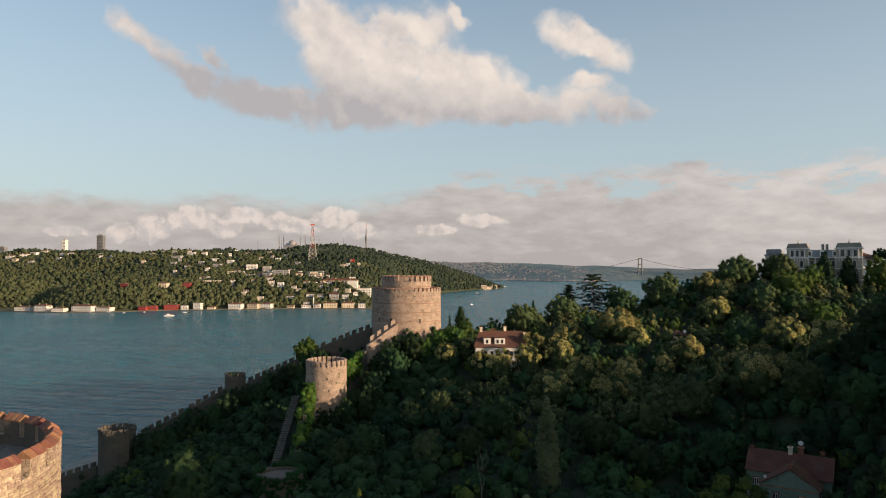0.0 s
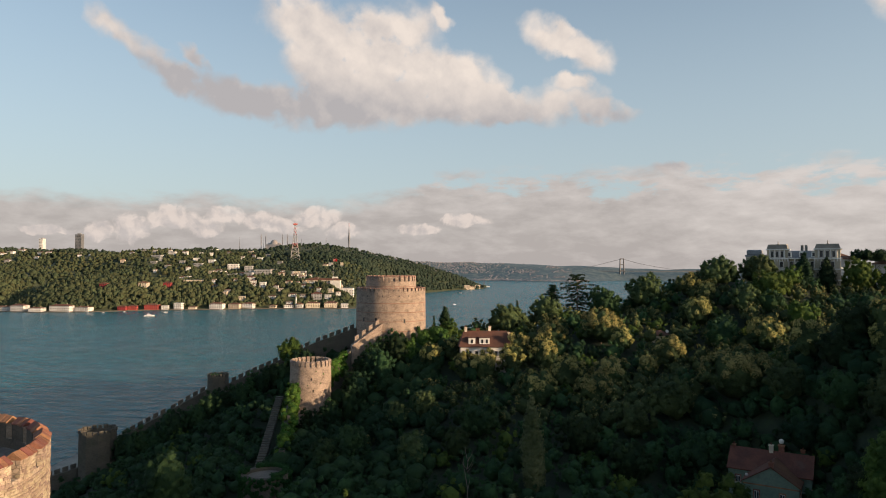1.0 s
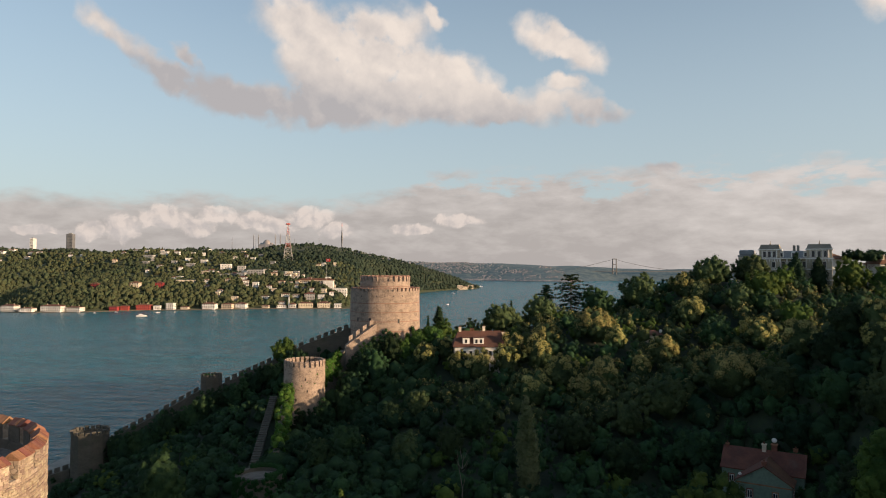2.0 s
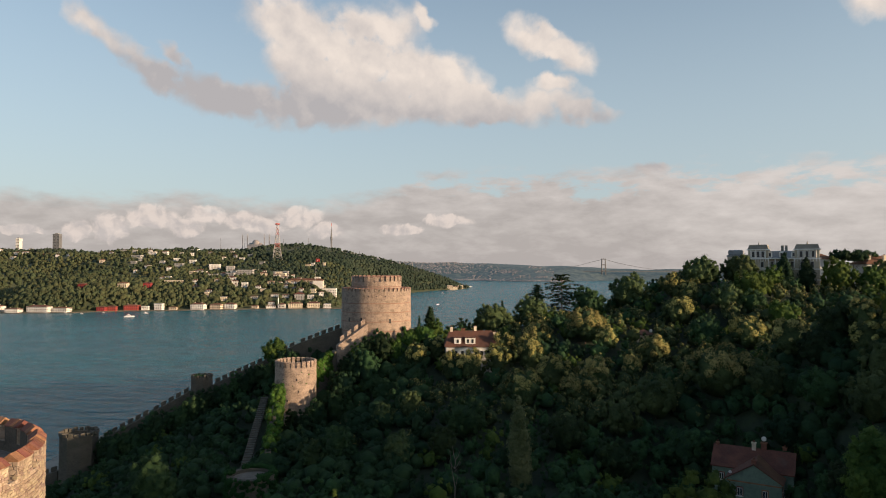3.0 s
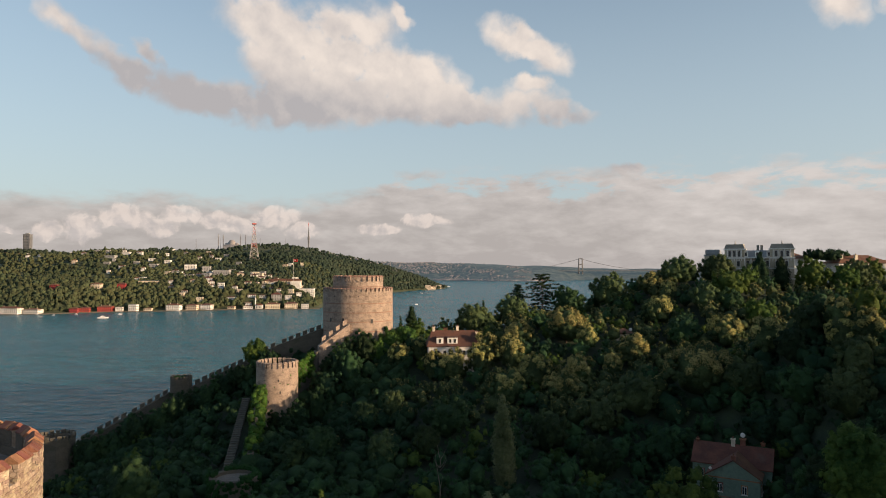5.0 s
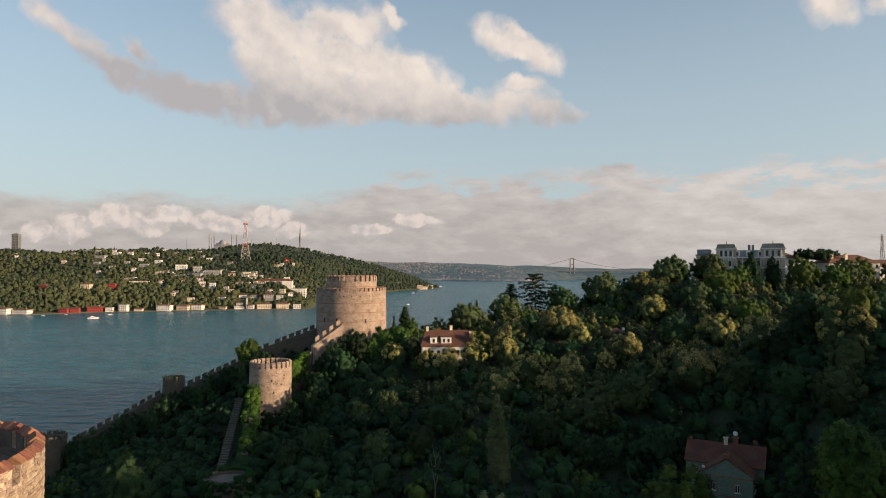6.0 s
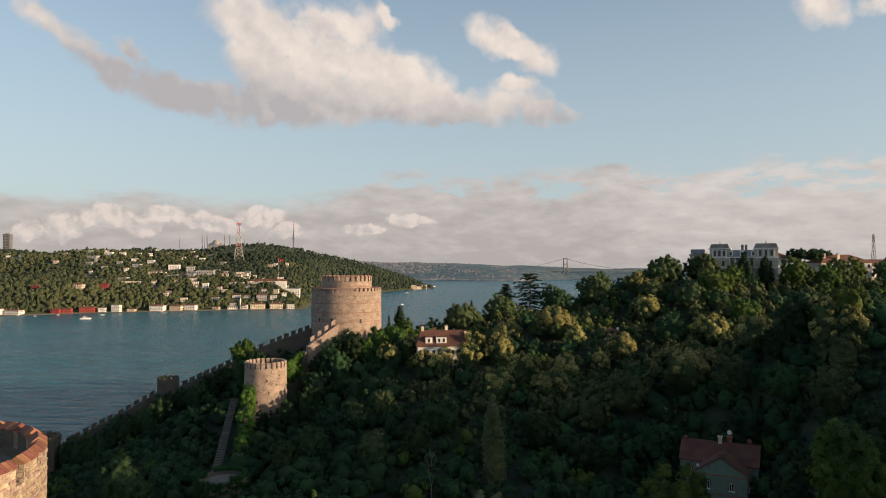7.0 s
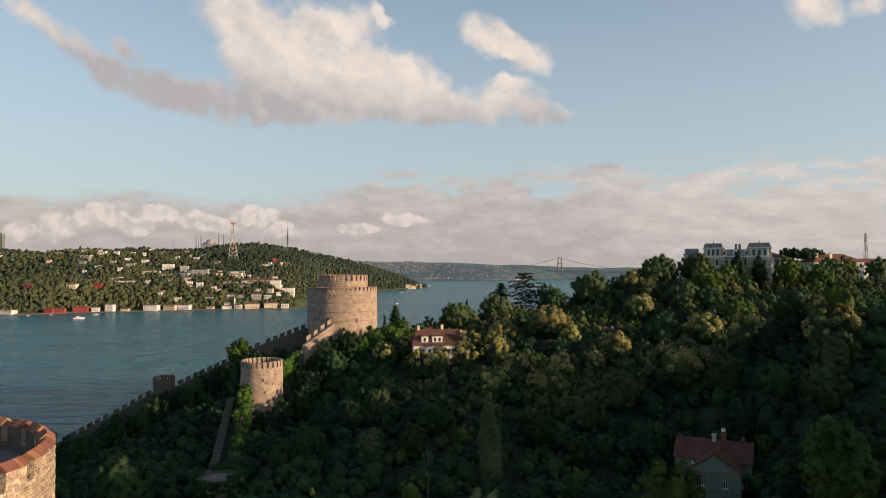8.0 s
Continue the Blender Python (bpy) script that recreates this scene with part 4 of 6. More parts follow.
# ---- buildings ----
def unit_mesh(name, mat, bevel=0.0):
    mesh = bpy.data.meshes.new(name)
    bm = boxed(-0.5, 0.5, -0.5, 0.5, 0, 1, bevel=bevel)
    bm.to_mesh(mesh)
    bm.free()
    mesh.materials.append(mat)
    return mesh


PANE = unit_mesh("pane", GLASS)
FRAME_WHITE = unit_mesh("window_frame", WHITE)
FRAME_BRICK = unit_mesh("window_frame", BRICK)
STACK = unit_mesh("chimney", CREAM)
BRICK_STACK = unit_mesh("chimney", BRICK)
DARK_STACK = unit_mesh("chimney", ROOF_TAN)
POT = unit_mesh("chimney_pot", ROOF_TILE)


def piece(name, mesh, parent, x, y, z, sx, sy, sz, turn=0.0):
    ob = new(name, mesh)
    ob.parent = parent
    ob.matrix_basis = Matrix.Translation((x, y, z)) @ Matrix.Rotation(radians(turn), 4, "Z") @ Matrix.Diagonal((sx, sy, sz, 1))
    return ob


def hip_roof(w, d, z, rise, over=0.5, ridge=None, gable=False, thick=0.18):
    """A roof with eaves; ridge along x, hipped or gabled."""
    bm = bmesh.new()
    w2, d2 = w / 2 + over, d / 2 + over
    r = w2 if gable else max(w2 - d2, 0.3) if ridge is None else ridge
    low = [bm.verts.new((sx * w2, sy * d2, z)) for sx, sy in ((-1, -1), (1, -1), (1, 1), (-1, 1))]
    mid = [bm.verts.new((v.co.x, v.co.y, z + thick)) for v in low]
    a, b = bm.verts.new((-r, 0, z + rise)), bm.verts.new((r, 0, z + rise))
    bm.faces.new(low[::-1])
    for i in range(4):
        bm.faces.new((low[i], low[(i + 1) % 4], mid[(i + 1) % 4], mid[i]))
    bm.faces.new((mid[0], mid[1], b, a)), bm.faces.new((mid[2], mid[3], a, b))
    bm.faces.new((mid[1], mid[2], b)), bm.faces.new((mid[3], mid[0], a))
    return bm


def windows(parent, w, d, z0, floors, storey, cols, size=(1.1, 1.6), sides=("front", "right"), frames=None, depth_cols=None):
    """Rows of panes in slim frames on the walls that face the strait and the evening sun."""
    for side in sides:
        n = cols if side == "front" else (depth_cols or max(1, round(cols * d / w)))
        span = w if side == "front" else d
        for f in range(floors):
            for i in range(n):
                s = (i + 0.5) / n * span - span / 2
                z = z0 + f * storey + storey * 0.28
                if side == "front":
                    x, y, turn = s, -d / 2, 0
                else:
                    x, y, turn = w / 2, s, 90
                if frames:
                    fr = piece("window", frames, parent, x, y, z - 0.12, size[0] + 0.24, 0.16, size[1] + 0.24, turn)
                    p = piece("pane", PANE, fr, 0, 0, 0.08, 0.8, 1.3, 0.84)
                else:
                    piece("window", PANE, parent, x, y, z, size[0], 0.14, size[1], turn)


def far_house(x, y, z, w, h, style, name="house", group="houses of the far shore", label="", front=1.0):
    wall = {"w": WHITE, "c": CREAM, "r": RED_WOOD, "g": GREY_WALL}[style[0]]
    colour = {"w": "white", "c": "cream", "r": "crimson timber", "g": "grey"}[style[0]]
    roof = "red tiled roof" if style[1] == "r" else "flat roof"
    d = max(8.0, min(w * 0.7, 16.0))
    t = base(name, x, y + d / 2, z - 1.0, random.uniform(-9, 9), label or f"{colour} house with {roof} on the far shore", "house", group)
    part("wall", boxed(-w / 2, w / 2, -d / 2, d / 2, -3, h * (0.82 if style[1] == "r" else 1.0) + 1.0), wall, t)
    if style[1] == "r":
        part("roof", hip_roof(w, d, h * 0.82 + 1.004, max(1.6, h * 0.26), 0.7), ROOF_TILE, t)
    else:
        part("roof", boxed(-w / 2 - 0.4, w / 2 + 0.4, -d / 2 - 0.4, d / 2 + 0.4, h + 1.004, h + 1.5), ROOF_GREY, t)
    floors = max(1, round(h * 0.85 / 3.6))
    windows(t, w, d, 1.0, floors, h * 0.82 / floors, max(2, round(w / 3.6)), (1.5, h * 0.82 / floors * 0.5))
    if w > 22 and style[1] == "r":
        for k in (-0.3, 0.25):
            piece("chimney", STACK, t, k * w, 0.6, h * 0.9, 1.1, 1.1, h * 0.24 + 1.5)
    return t


SHORE_HOUSES = [(-885, 1260, 37, 8, "wr"), (-841, 1248, 30, 12, "wr"), (-802, 1239, 27, 7, "wr"), (-760, 1248, 45, 17, "wr"), (-721, 1254, 31, 12, "wr"), (-661, 1284, 17, 12, "rr"),
                (-645, 1293, 17, 13, "rr"), (-617, 1311, 29, 15, "rr"), (-592, 1317, 14, 10, "wf"), (-568, 1323, 17, 17, "wf"), (-542, 1329, 16, 7, "cr"), (-498, 1341, 29, 17, "wr"),
                (-466, 1353, 24, 15, "cr"), (-441, 1362, 24, 16, "wr"), (-395, 1377, 15, 8, "cr"), (-364, 1383, 21, 9, "wr"), (-315, 1386, 31, 16, "cr"), (-279, 1392, 28, 17, "cr"), (-250, 1392, 16, 12, "wf")]
HILL_HOUSES = [(-740, 1362, 18, 14, "rr"), (-674, 1395, 22, 13, "cr"), (-632, 1416, 18, 13, "rr"), (-597, 1464, 45, 9, "cf"), (-596, 1716, 31, 16, "wf"), (-549, 1695, 23, 17, "gf"),
               (-499, 1542, 22, 13, "gf"), (-485, 1509, 21, 13, "wr"), (-464, 1470, 12, 9, "wr"), (-443, 1467, 15, 15, "wf"), (-414, 1470, 12, 9, "wr"), (-400, 1455, 12, 8, "cf"),
               (-409, 1422, 19, 7, "wr"), (-370, 1437, 19, 8, "wr"), (-317, 1431, 24, 18, "gr"), (-265, 1497, 37, 21, "wf"), (-317, 1560, 16, 12, "wf"), (-296, 1580, 17, 12, "cf")]
SLOPE_HOUSES = [(-473, 1566, 43, 16, "gf"), (-432, 1572, 21, 10, "cr"), (-416, 1650, 19, 11, "cf"), (-671, 1767, 19, 12, "wf"), (-683, 1707, 24, 11, "gf"), (-618, 1677, 15, 11, "gr"),
                (-915, 1899, 19, 9, "gf"), (-820, 1770, 32, 7, "gf"), (-800, 1818, 23, 9, "wf"), (-721, 1788, 18, 9, "wf"), (-809, 2142, 34, 7, "wf"), (-691, 2007, 13, 8, "wf"),
                (-571, 1863, 17, 9, "wf"), (-568, 1932, 19, 8, "gf"), (-744, 1752, 15, 9, "gf"), (-807, 1725, 17, 7, "gf")]
CREST_HOUSES = [(-1378, 1899, 27, 11, "wr"), (-1342, 1908, 27, 11, "wr"), (-1332, 1938, 23, 10, "wr"), (-1327, 1977, 26, 12, "wr"), (-1248, 1947, 21, 11, "wr"), (-1228, 1956, 21, 10, "wr"),
                (-1197, 1953, 16, 8, "wr"), (-1151, 1929, 18, 10, "rr"), (-1063, 1830, 12, 8, "wr"), (-1025, 1818, 11, 6, "wf"), (-1000, 2040, 24, 12, "gf"), (-950, 2060, 22, 10, "wf"),
                (-905, 2060, 30, 11, "gf"), (-860, 2060, 26, 9, "gf"), (-760, 2060, 30, 9, "gf"), (-1060, 2050, 20, 9, "gf")]
HOUSE_SPOTS = []
random.seed(4)
for x, y, w, h, style in SHORE_HOUSES:
    far_house(x, y, 2.2, w * 0.9, h if x < -780 else h * 0.68, style, "waterfront_house", "mansions along the far waterfront")
    HOUSE_SPOTS.append((x, y, w))
for x, y, w, h, style in HILL_HOUSES + SLOPE_HOUSES + CREST_HOUSES:
    far_house(x, y, float(asia(x, y)), w * 0.85, h * 0.85, style)
    HOUSE_SPOTS.append((x, y, w))
# smaller houses scattered over the built-up slope and the ridge
SCATTER = [(44, -900, -300, 1430, 1900), (46, -1500, -560, 1850, 2120), (46, -560, -290, 1395, 1680), (30, -420, -230, 1400, 1500)]
for count, x0, x1, y0, y1 in SCATTER:
    for i in range(count):
        x, y = random.uniform(x0, x1), random.uniform(y0, y1)
        z = float(asia(x, y))
        if z > 4 and all(math.hypot(x - a, y - b) > 0.5 * w + 12 for a, b, w in HOUSE_SPOTS) and (x > -640 or y > 1600):
            w = random.uniform(7, 15)
            far_house(x, y, z + 2, w, random.uniform(5, 9), random.choice(("wf", "wr", "wr", "gf", "cr", "cf", "gr")))
            HOUSE_SPOTS.append((x, y, w))
for i in range(26):
    x = random.uniform(-170, 50)
    y = 2160 + (x + 170) * 2.3 + random.uniform(0, 60)
    z = float(asia(x, y))
    if 1 < z < 60:
        far_house(x, y, z, random.uniform(12, 24), random.uniform(9, 14), random.choice(("wf", "cr", "cf", "wr")), group="houses of the wooded cape")
        HOUSE_SPOTS.append((x, y, 16))


def quay():
    pts = [(-940, 1269), (-800, 1235), (-700, 1255), (-617, 1307), (-512, 1333), (-387, 1375), (-250, 1389), (-222, 1396)]
    bm = bmesh.new()
    rows = [[bm.verts.new((x, y + dy, z)) for dy, z in ((0, -2), (0, 1.5), (9, 1.5), (9, -2))] for x, y in pts]
    for p, q in zip(rows, rows[1:]):
        for j in range(3):
            bm.faces.new((p[j], q[j], q[j + 1], p[j + 1]))
    tagged(part("quay", bm, SHADED_STONE, None, "long pale stone quay along the far shore"), category="quay", kind="structure")


quay()


def long_school():
    w, d, h = 80, 14, 10
    x, y = -323, 1530
    t = base("school_building", x, y, float(asia(x, y)) + 2, 0, "long cream building with a red hipped roof on the hill", "building")
    part("wall", boxed(-w / 2, w / 2, -d / 2, d / 2, -8, h), CREAM, t)
    part("roof", hip_roof(w, d, h + 0.004, 4.5, 0.8), ROOF_TILE, t)
    windows(t, w, d, 0.5, 2, 4.6, 22, (1.6, 2.4))
    part("end_wing", boxed(w / 2 - 22, w / 2 + 1, -d / 2 - 5, -d / 2 + 0.5, -8, 9), WHITE, t)
    HOUSE_SPOTS.append((x, y, w))
    f = base("flagpole", -294.5, 1500, float(asia(-294.5, 1500)), 0, "tall flagpole flying a plain red flag with white emblem", "flag")
    top = 104.9 - float(asia(-294.5, 1500))
    np_part("pole", *tube([(0, 0, 0), (0, 0, top * 0.5), (0, 0, top)], [0.45, 0.35, 0.2], 8), STEEL, f)
    bm = bmesh.new()
    n, m = 14, 5
    grid = [[bm.verts.new((0.3 + 8.5 * i / n, 0.5 * math.sin(i * 0.9 + j * 0.3) * i / n, top - 0.6 - 6.0 * j / m - 0.8 * (i / n) ** 2)) for j in range(m + 1)] for i in range(n + 1)]
    for i in range(n):
        for j in range(m):
            bm.faces.new((grid[i][j], grid[i + 1][j], grid[i + 1][j + 1], grid[i][j + 1]))
    bmesh.ops.solidify(bm, geom=bm.faces[:], thickness=0.05)
    cloth = part("flag", bm, FLAG_RED, f, "billowing red cloth")
    for cx, cz, r in ((3.4, -3.6, 1.1), (5.2, -3.7, 0.5)):
        bm = bmesh.new()
        bmesh.ops.create_cone(bm, cap_ends=True, segments=16, radius1=r, radius2=r, depth=0.9, matrix=Matrix.Translation((cx, 0.1, top + cz)) @ Matrix.Rotation(radians(90), 4, "X"))
        part("emblem", bm, WHITE, cloth, "white emblem")


long_school()


def lattice_mast(name, x, y, z, tall, foot, label, bands=True):
    """A tapering four-legged lattice tower with cross bracing."""
    t = base(name, x, y, z, 20, label, "lattice tower")
    levels = 9 if bands else 6

    def half(s):
        return foot * (1 - s) ** 1.5 * 0.5 + foot * 0.09

    r = tall * (0.0042 if bands else 0.003)
    steel = STEEL if bands else FAR_STEEL
    for c in range(4):
        sx, sy = ((-1, -1), (1, -1), (1, 1), (-1, 1))[c]
        np_part("leg", *tube([(sx * half(s), sy * half(s), tall * s) for s in np.linspace(0, 1, 10)], [r] * 10, 5), steel, t)
    for k in range(levels):
        s0, s1 = k / levels, (k + 1) / levels
        pieces = []
        for c in range(4):
            a, b = ((-1, -1), (1, -1), (1, 1), (-1, 1))[c], ((-1, -1), (1, -1), (1, 1), (-1, 1))[(c + 1) % 4]
            for p, q in (((a, s0), (b, s1)), ((b, s0), (a, s1)), ((a, s1), (b, s1))):
                pieces.append(tube([(p[0][0] * half(p[1]), p[0][1] * half(p[1]), tall * p[1]), (q[0][0] * half(q[1]), q[0][1] * half(q[1]), tall * q[1])], [r * (0.6 if bands else 0.4)] * 2, 4))
        np_part("bracing", *joined(pieces), STEEL_RED if bands and k in (6, 7, 3) else steel, t)
    if bands:
        part("platform", boxed(-foot * 0.26, foot * 0.26, -foot * 0.26, foot * 0.26, tall * 0.955, tall * 0.985), STEEL_RED, t)
    else:
        for s in (0.72, 0.84, 0.95):
            part("cross_arm", boxed(-foot * 0.75, foot * 0.75, -0.25, 0.25, tall * s, tall * s + 0.5), steel, t)
    return t


lattice_mast("radio_mast", -482.6, 1902, 106, 104, 22, "red and white lattice power mast on the far hill")
lattice_mast("power_pylon", 607.8, 870, float(land(607.8, 870)) - 1.0, 129.2 - float(land(607.8, 870)), 9, "grey steel lattice power pylon behind the woods", False)


def tv_tower():
    t = base("television_tower", -799.5, 4600, 150, 0, "slender grey television tower on the skyline", "tower")
    pts = [(0, 0), (0, 90), (0, 115), (0, 135), (0, 150), (0, 190), (0, 225)]
    np_part("shaft", *tube([(0, 0, z) for _, z in pts], [4.5, 3.8, 5.5, 7.5, 5, 2.4, 0.8], 14), FAR_STEEL, t)
    np_part("antenna", *tube([(0, 0, 215), (0, 0, 240)], [2.2, 1.2], 8), STEEL_RED, t)
    for x, top in ((-1560, 288), (-1180, 320), (-1395, 285), (-960, 285), (-650, 200), (-610, 198), (-1130, 282), (-1030, 272)):
        m = base("antenna_mast", x, 4620, 150, 0, "thin broadcast mast on the far ridge", "mast", "masts of the far ridge")
        np_part("shaft", *tube([(0, 0, 0), (0, 0, (top - 150) * 0.6), (0, 0, top - 150)], [1.9, 1.4, 0.7], 6), FAR_STEEL, m)


tv_tower()


def hill_mosque():
    t = base("mosque", -1314, 4600, 210, 0, "large pale domed mosque with tall minarets on the ridge", "mosque")
    # FAR_TOWN's emission lays the same haze over the mosque.
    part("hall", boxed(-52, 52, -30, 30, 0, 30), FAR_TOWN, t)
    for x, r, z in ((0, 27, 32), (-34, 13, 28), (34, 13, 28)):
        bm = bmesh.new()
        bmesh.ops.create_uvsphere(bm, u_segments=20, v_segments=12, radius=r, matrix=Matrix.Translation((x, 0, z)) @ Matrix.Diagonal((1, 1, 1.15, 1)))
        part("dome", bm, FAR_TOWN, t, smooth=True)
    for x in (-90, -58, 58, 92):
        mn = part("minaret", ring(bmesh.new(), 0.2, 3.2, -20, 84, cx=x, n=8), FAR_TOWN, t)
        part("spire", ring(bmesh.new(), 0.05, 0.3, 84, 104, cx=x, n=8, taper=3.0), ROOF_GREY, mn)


hill_mosque()


def shore_mosque():
    x, y = -340, 1384
    t = base("small_mosque", x, y, 1.8, 0, "small white waterside mosque with one minaret", "mosque")
    part("hall", boxed(-6, 6, -1, 11, 0, 8), WHITE, t)
    part("roof", hip_roof(12, 12, 8.004, 3.0), ROOF_TILE, t)
    mn = part("minaret", ring(bmesh.new(), 0.1, 1.1, 0, 22, cx=-8, n=10), WHITE, t)
    part("balcony", ring(bmesh.new(), 1.0, 1.8, 16, 17, cx=-8, n=12), WHITE, mn)
    part("spire", ring(bmesh.new(), 0.02, 0.08, 22, 28, cx=-8, n=10, taper=1.15), ROOF_GREY, mn)
    windows(t, 12, 10, 1, 1, 5, 4, (1.2, 2.6), ("front",))


shore_mosque()
for x, w, top, mat_, lab in ((-1568, 26, 217, SLATE_WALL, "dark high-rise tower beyond the ridge"), (-1722, 15, 199, WHITE, "slim white high-rise beyond the ridge"), (-1990, 30, 170, SLATE_WALL, "distant grey high-rise block")):
    t = base("high_rise", x, 2700, 90, 0, lab, "tower block", "high-rise towers beyond the ridge")
    part("wall", boxed(-w / 2, w / 2, -10, 10, 0, top - 90, bevel=0.4), mat_, t)
    part("roof_plant", boxed(-w / 4, w / 4, -5, 5, top - 90.004, top - 86), ROOF_GREY, t)
    windows(t, w, 20, 60, max(3, int((top - 150) / 6)), 6, max(3, int(w / 5)), (2.6, 3.0), ("front",))


def far_town():
    """Pale houses packed along the farthest shore and ridges, too small to tell apart."""
    rng = np.random.default_rng(3)
    out = []
    f = np.array([(0, 1, 2, 3), (4, 7, 6, 5), (0, 4, 5, 1), (1, 5, 6, 2), (2, 6, 7, 3), (3, 7, 4, 0)])
    c = np.array([(-1, -1, 0), (1, -1, 0), (1, 1, 0), (-1, 1, 0), (-1, -1, 1), (1, -1, 1), (1, 1, 1), (-1, 1, 1)], float)
    knots = [(int(rng.uniform(150, 760)), rng.uniform(4250, 4700)) for _ in range(9)]
    for i in range(1350):
        if i < 720:       # packed along the ridge
            x = rng.normal(-110, 190)
            y = rng.uniform(4560, 4880)
        elif i < 1040:    # the row along the shore
            x = rng.uniform(40, 760)
            y = np.interp(x, [0, 180, 450, 620, 1050], [4390, 4350, 4145, 4110, 4570]) + abs(rng.normal(0, 22))
        else:             # small knots on the slopes between
            kx, ky = knots[i % 9]
            x, y = rng.normal(kx, 38), rng.normal(ky, 30)
        z = float(far_range(x, y))
        if z < 1 or x > 1050:
            continue
        w, h = rng.uniform(2.5, 5.5), rng.uniform(4, 8)
        out.append((c * (w, w, h) + (x, y, z - 2), f))
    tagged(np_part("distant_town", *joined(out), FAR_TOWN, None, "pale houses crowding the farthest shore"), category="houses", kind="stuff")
    out = []
    for i in range(260):
        x, y = rng.uniform(-420, -20), rng.uniform(2600, 3300)
        z = float(asia(x, y))
        if z < 60:
            continue
        w, h = rng.uniform(3, 6), rng.uniform(4, 7)
        out.append((c * (w, w, h) + (x, y, z + 2), f))
    tagged(np_part("ridge_town", *joined(out), FAR_TOWN, None, "small pale houses along the wooded ridge"), category="houses", kind="stuff")


far_town()


def bridge():
    t = base("suspension_bridge", 1069, 4700, 0, 0, "distant grey suspension bridge with tall portal towers", "bridge")
    for sx in (-13, 13):
        np_part("tower_leg", *tube([(sx, 0, -3), (sx, 0, 70), (sx * 0.9, 0, 146)], [5.0, 4.6, 3.8], 6), FAR_STEEL, t)
    for z in (62, 104, 143):
        part("portal_beam", boxed(-14, 14, -3, 3, z, z + 6), FAR_STEEL, t)
    part("deck", boxed(-320, 1000, -12, 12, 60, 64), FAR_STEEL, t)
    for sy in (-11, 11):
        np_part("cable", *tube([(s, sy, 66 + 80 * ((s - 540) / 540) ** 2) for s in np.linspace(0, 1000, 24)], [0.7] * 24, 5), FAR_STEEL, t)
        np_part("cable", *tube([(s, sy, 146 - 82 * (-s / 320)) for s in np.linspace(-320, 0, 8)], [0.7] * 8, 5), FAR_STEEL, t)
    # waterside buildings at the foot of the tower
    b = base("harbour_building", 940, 4620, 0, 0, "long pale waterside building by the bridge", "building")
    part("wall", boxed(-35, 35, -8, 8, -2, 22), FAR_TOWN, b)
    part("roof", boxed(-36, 36, -9, 9, 22.004, 24), ROOF_GREY, b)


bridge()


def motor_yacht(x, y, length, turn, label):
    t = base("motor_yacht", x, y, 0, turn, label, "boat", "boats on the strait")
    L, B = length, length * 0.27
    bm = bmesh.new()
    rows = []
    for s in np.linspace(0, 1, 9):
        half = B / 2 * (1 - max(0, (s - 0.45) / 0.55) ** 2)
        rows.append([bm.verts.new((L * (s - 0.5), k * half * q, z)) for k, q, z in ((-1, 0.7, -0.4), (-1, 1.0, L * 0.10 + L * 0.03 * s), (1, 1.0, L * 0.10 + L * 0.03 * s), (1, 0.7, -0.4))])
    for p, q in zip(rows, rows[1:]):
        for j in range(4):
            bm.faces.new((p[j], p[(j + 1) % 4], q[(j + 1) % 4], q[j]))
    bm.faces.new(rows[0][::-1]), bm.faces.new(rows[-1])
    part("hull", bm, BOAT_WHITE, t)
    part("cabin", boxed(-L * 0.25, L * 0.14, -B * 0.36, B * 0.36, L * 0.112, L * 0.20, bevel=0.25), BOAT_WHITE, t)
    part("windscreen", boxed(-L * 0.2, L * 0.16, -B * 0.37, B * 0.37, L * 0.145, L * 0.175), GLASS, t)
    part("flybridge", boxed(-L * 0.2, 0, -B * 0.3, B * 0.3, L * 0.204, L * 0.25, bevel=0.2), BOAT_WHITE, t)
    np_part("mast", *tube([(-L * 0.1, 0, L * 0.25), (-L * 0.12, 0, L * 0.36)], [0.15, 0.06], 5), STEEL, t)


motor_yacht(-545, 1156, 17, 8, "white motor yacht heading along the shore")
for x, y, L in ((-560, 1252, 7), (-640, 1255, 7), (-668, 1232, 6), (-20, 2250, 12), (95, 3000, 16), (-25, 1560, 7)):
    motor_yacht(x, y, L, random.uniform(-30, 30), "small white boat on the strait")


# ---- villa, house and hilltop buildings ----
def chimney(parent, x, y, z, tall, wide=0.9, mesh=STACK):
    c = piece("chimney", mesh, parent, x, y, z, wide, wide, tall)
    piece("chimney_cap", mesh, parent, x, y, z + tall + 0.003, wide * 1.3, wide * 1.3, 0.18)
    piece("chimney_pot", POT, parent, x, y, z + tall + 0.186, 0.32, 0.32, 0.5)
    return c


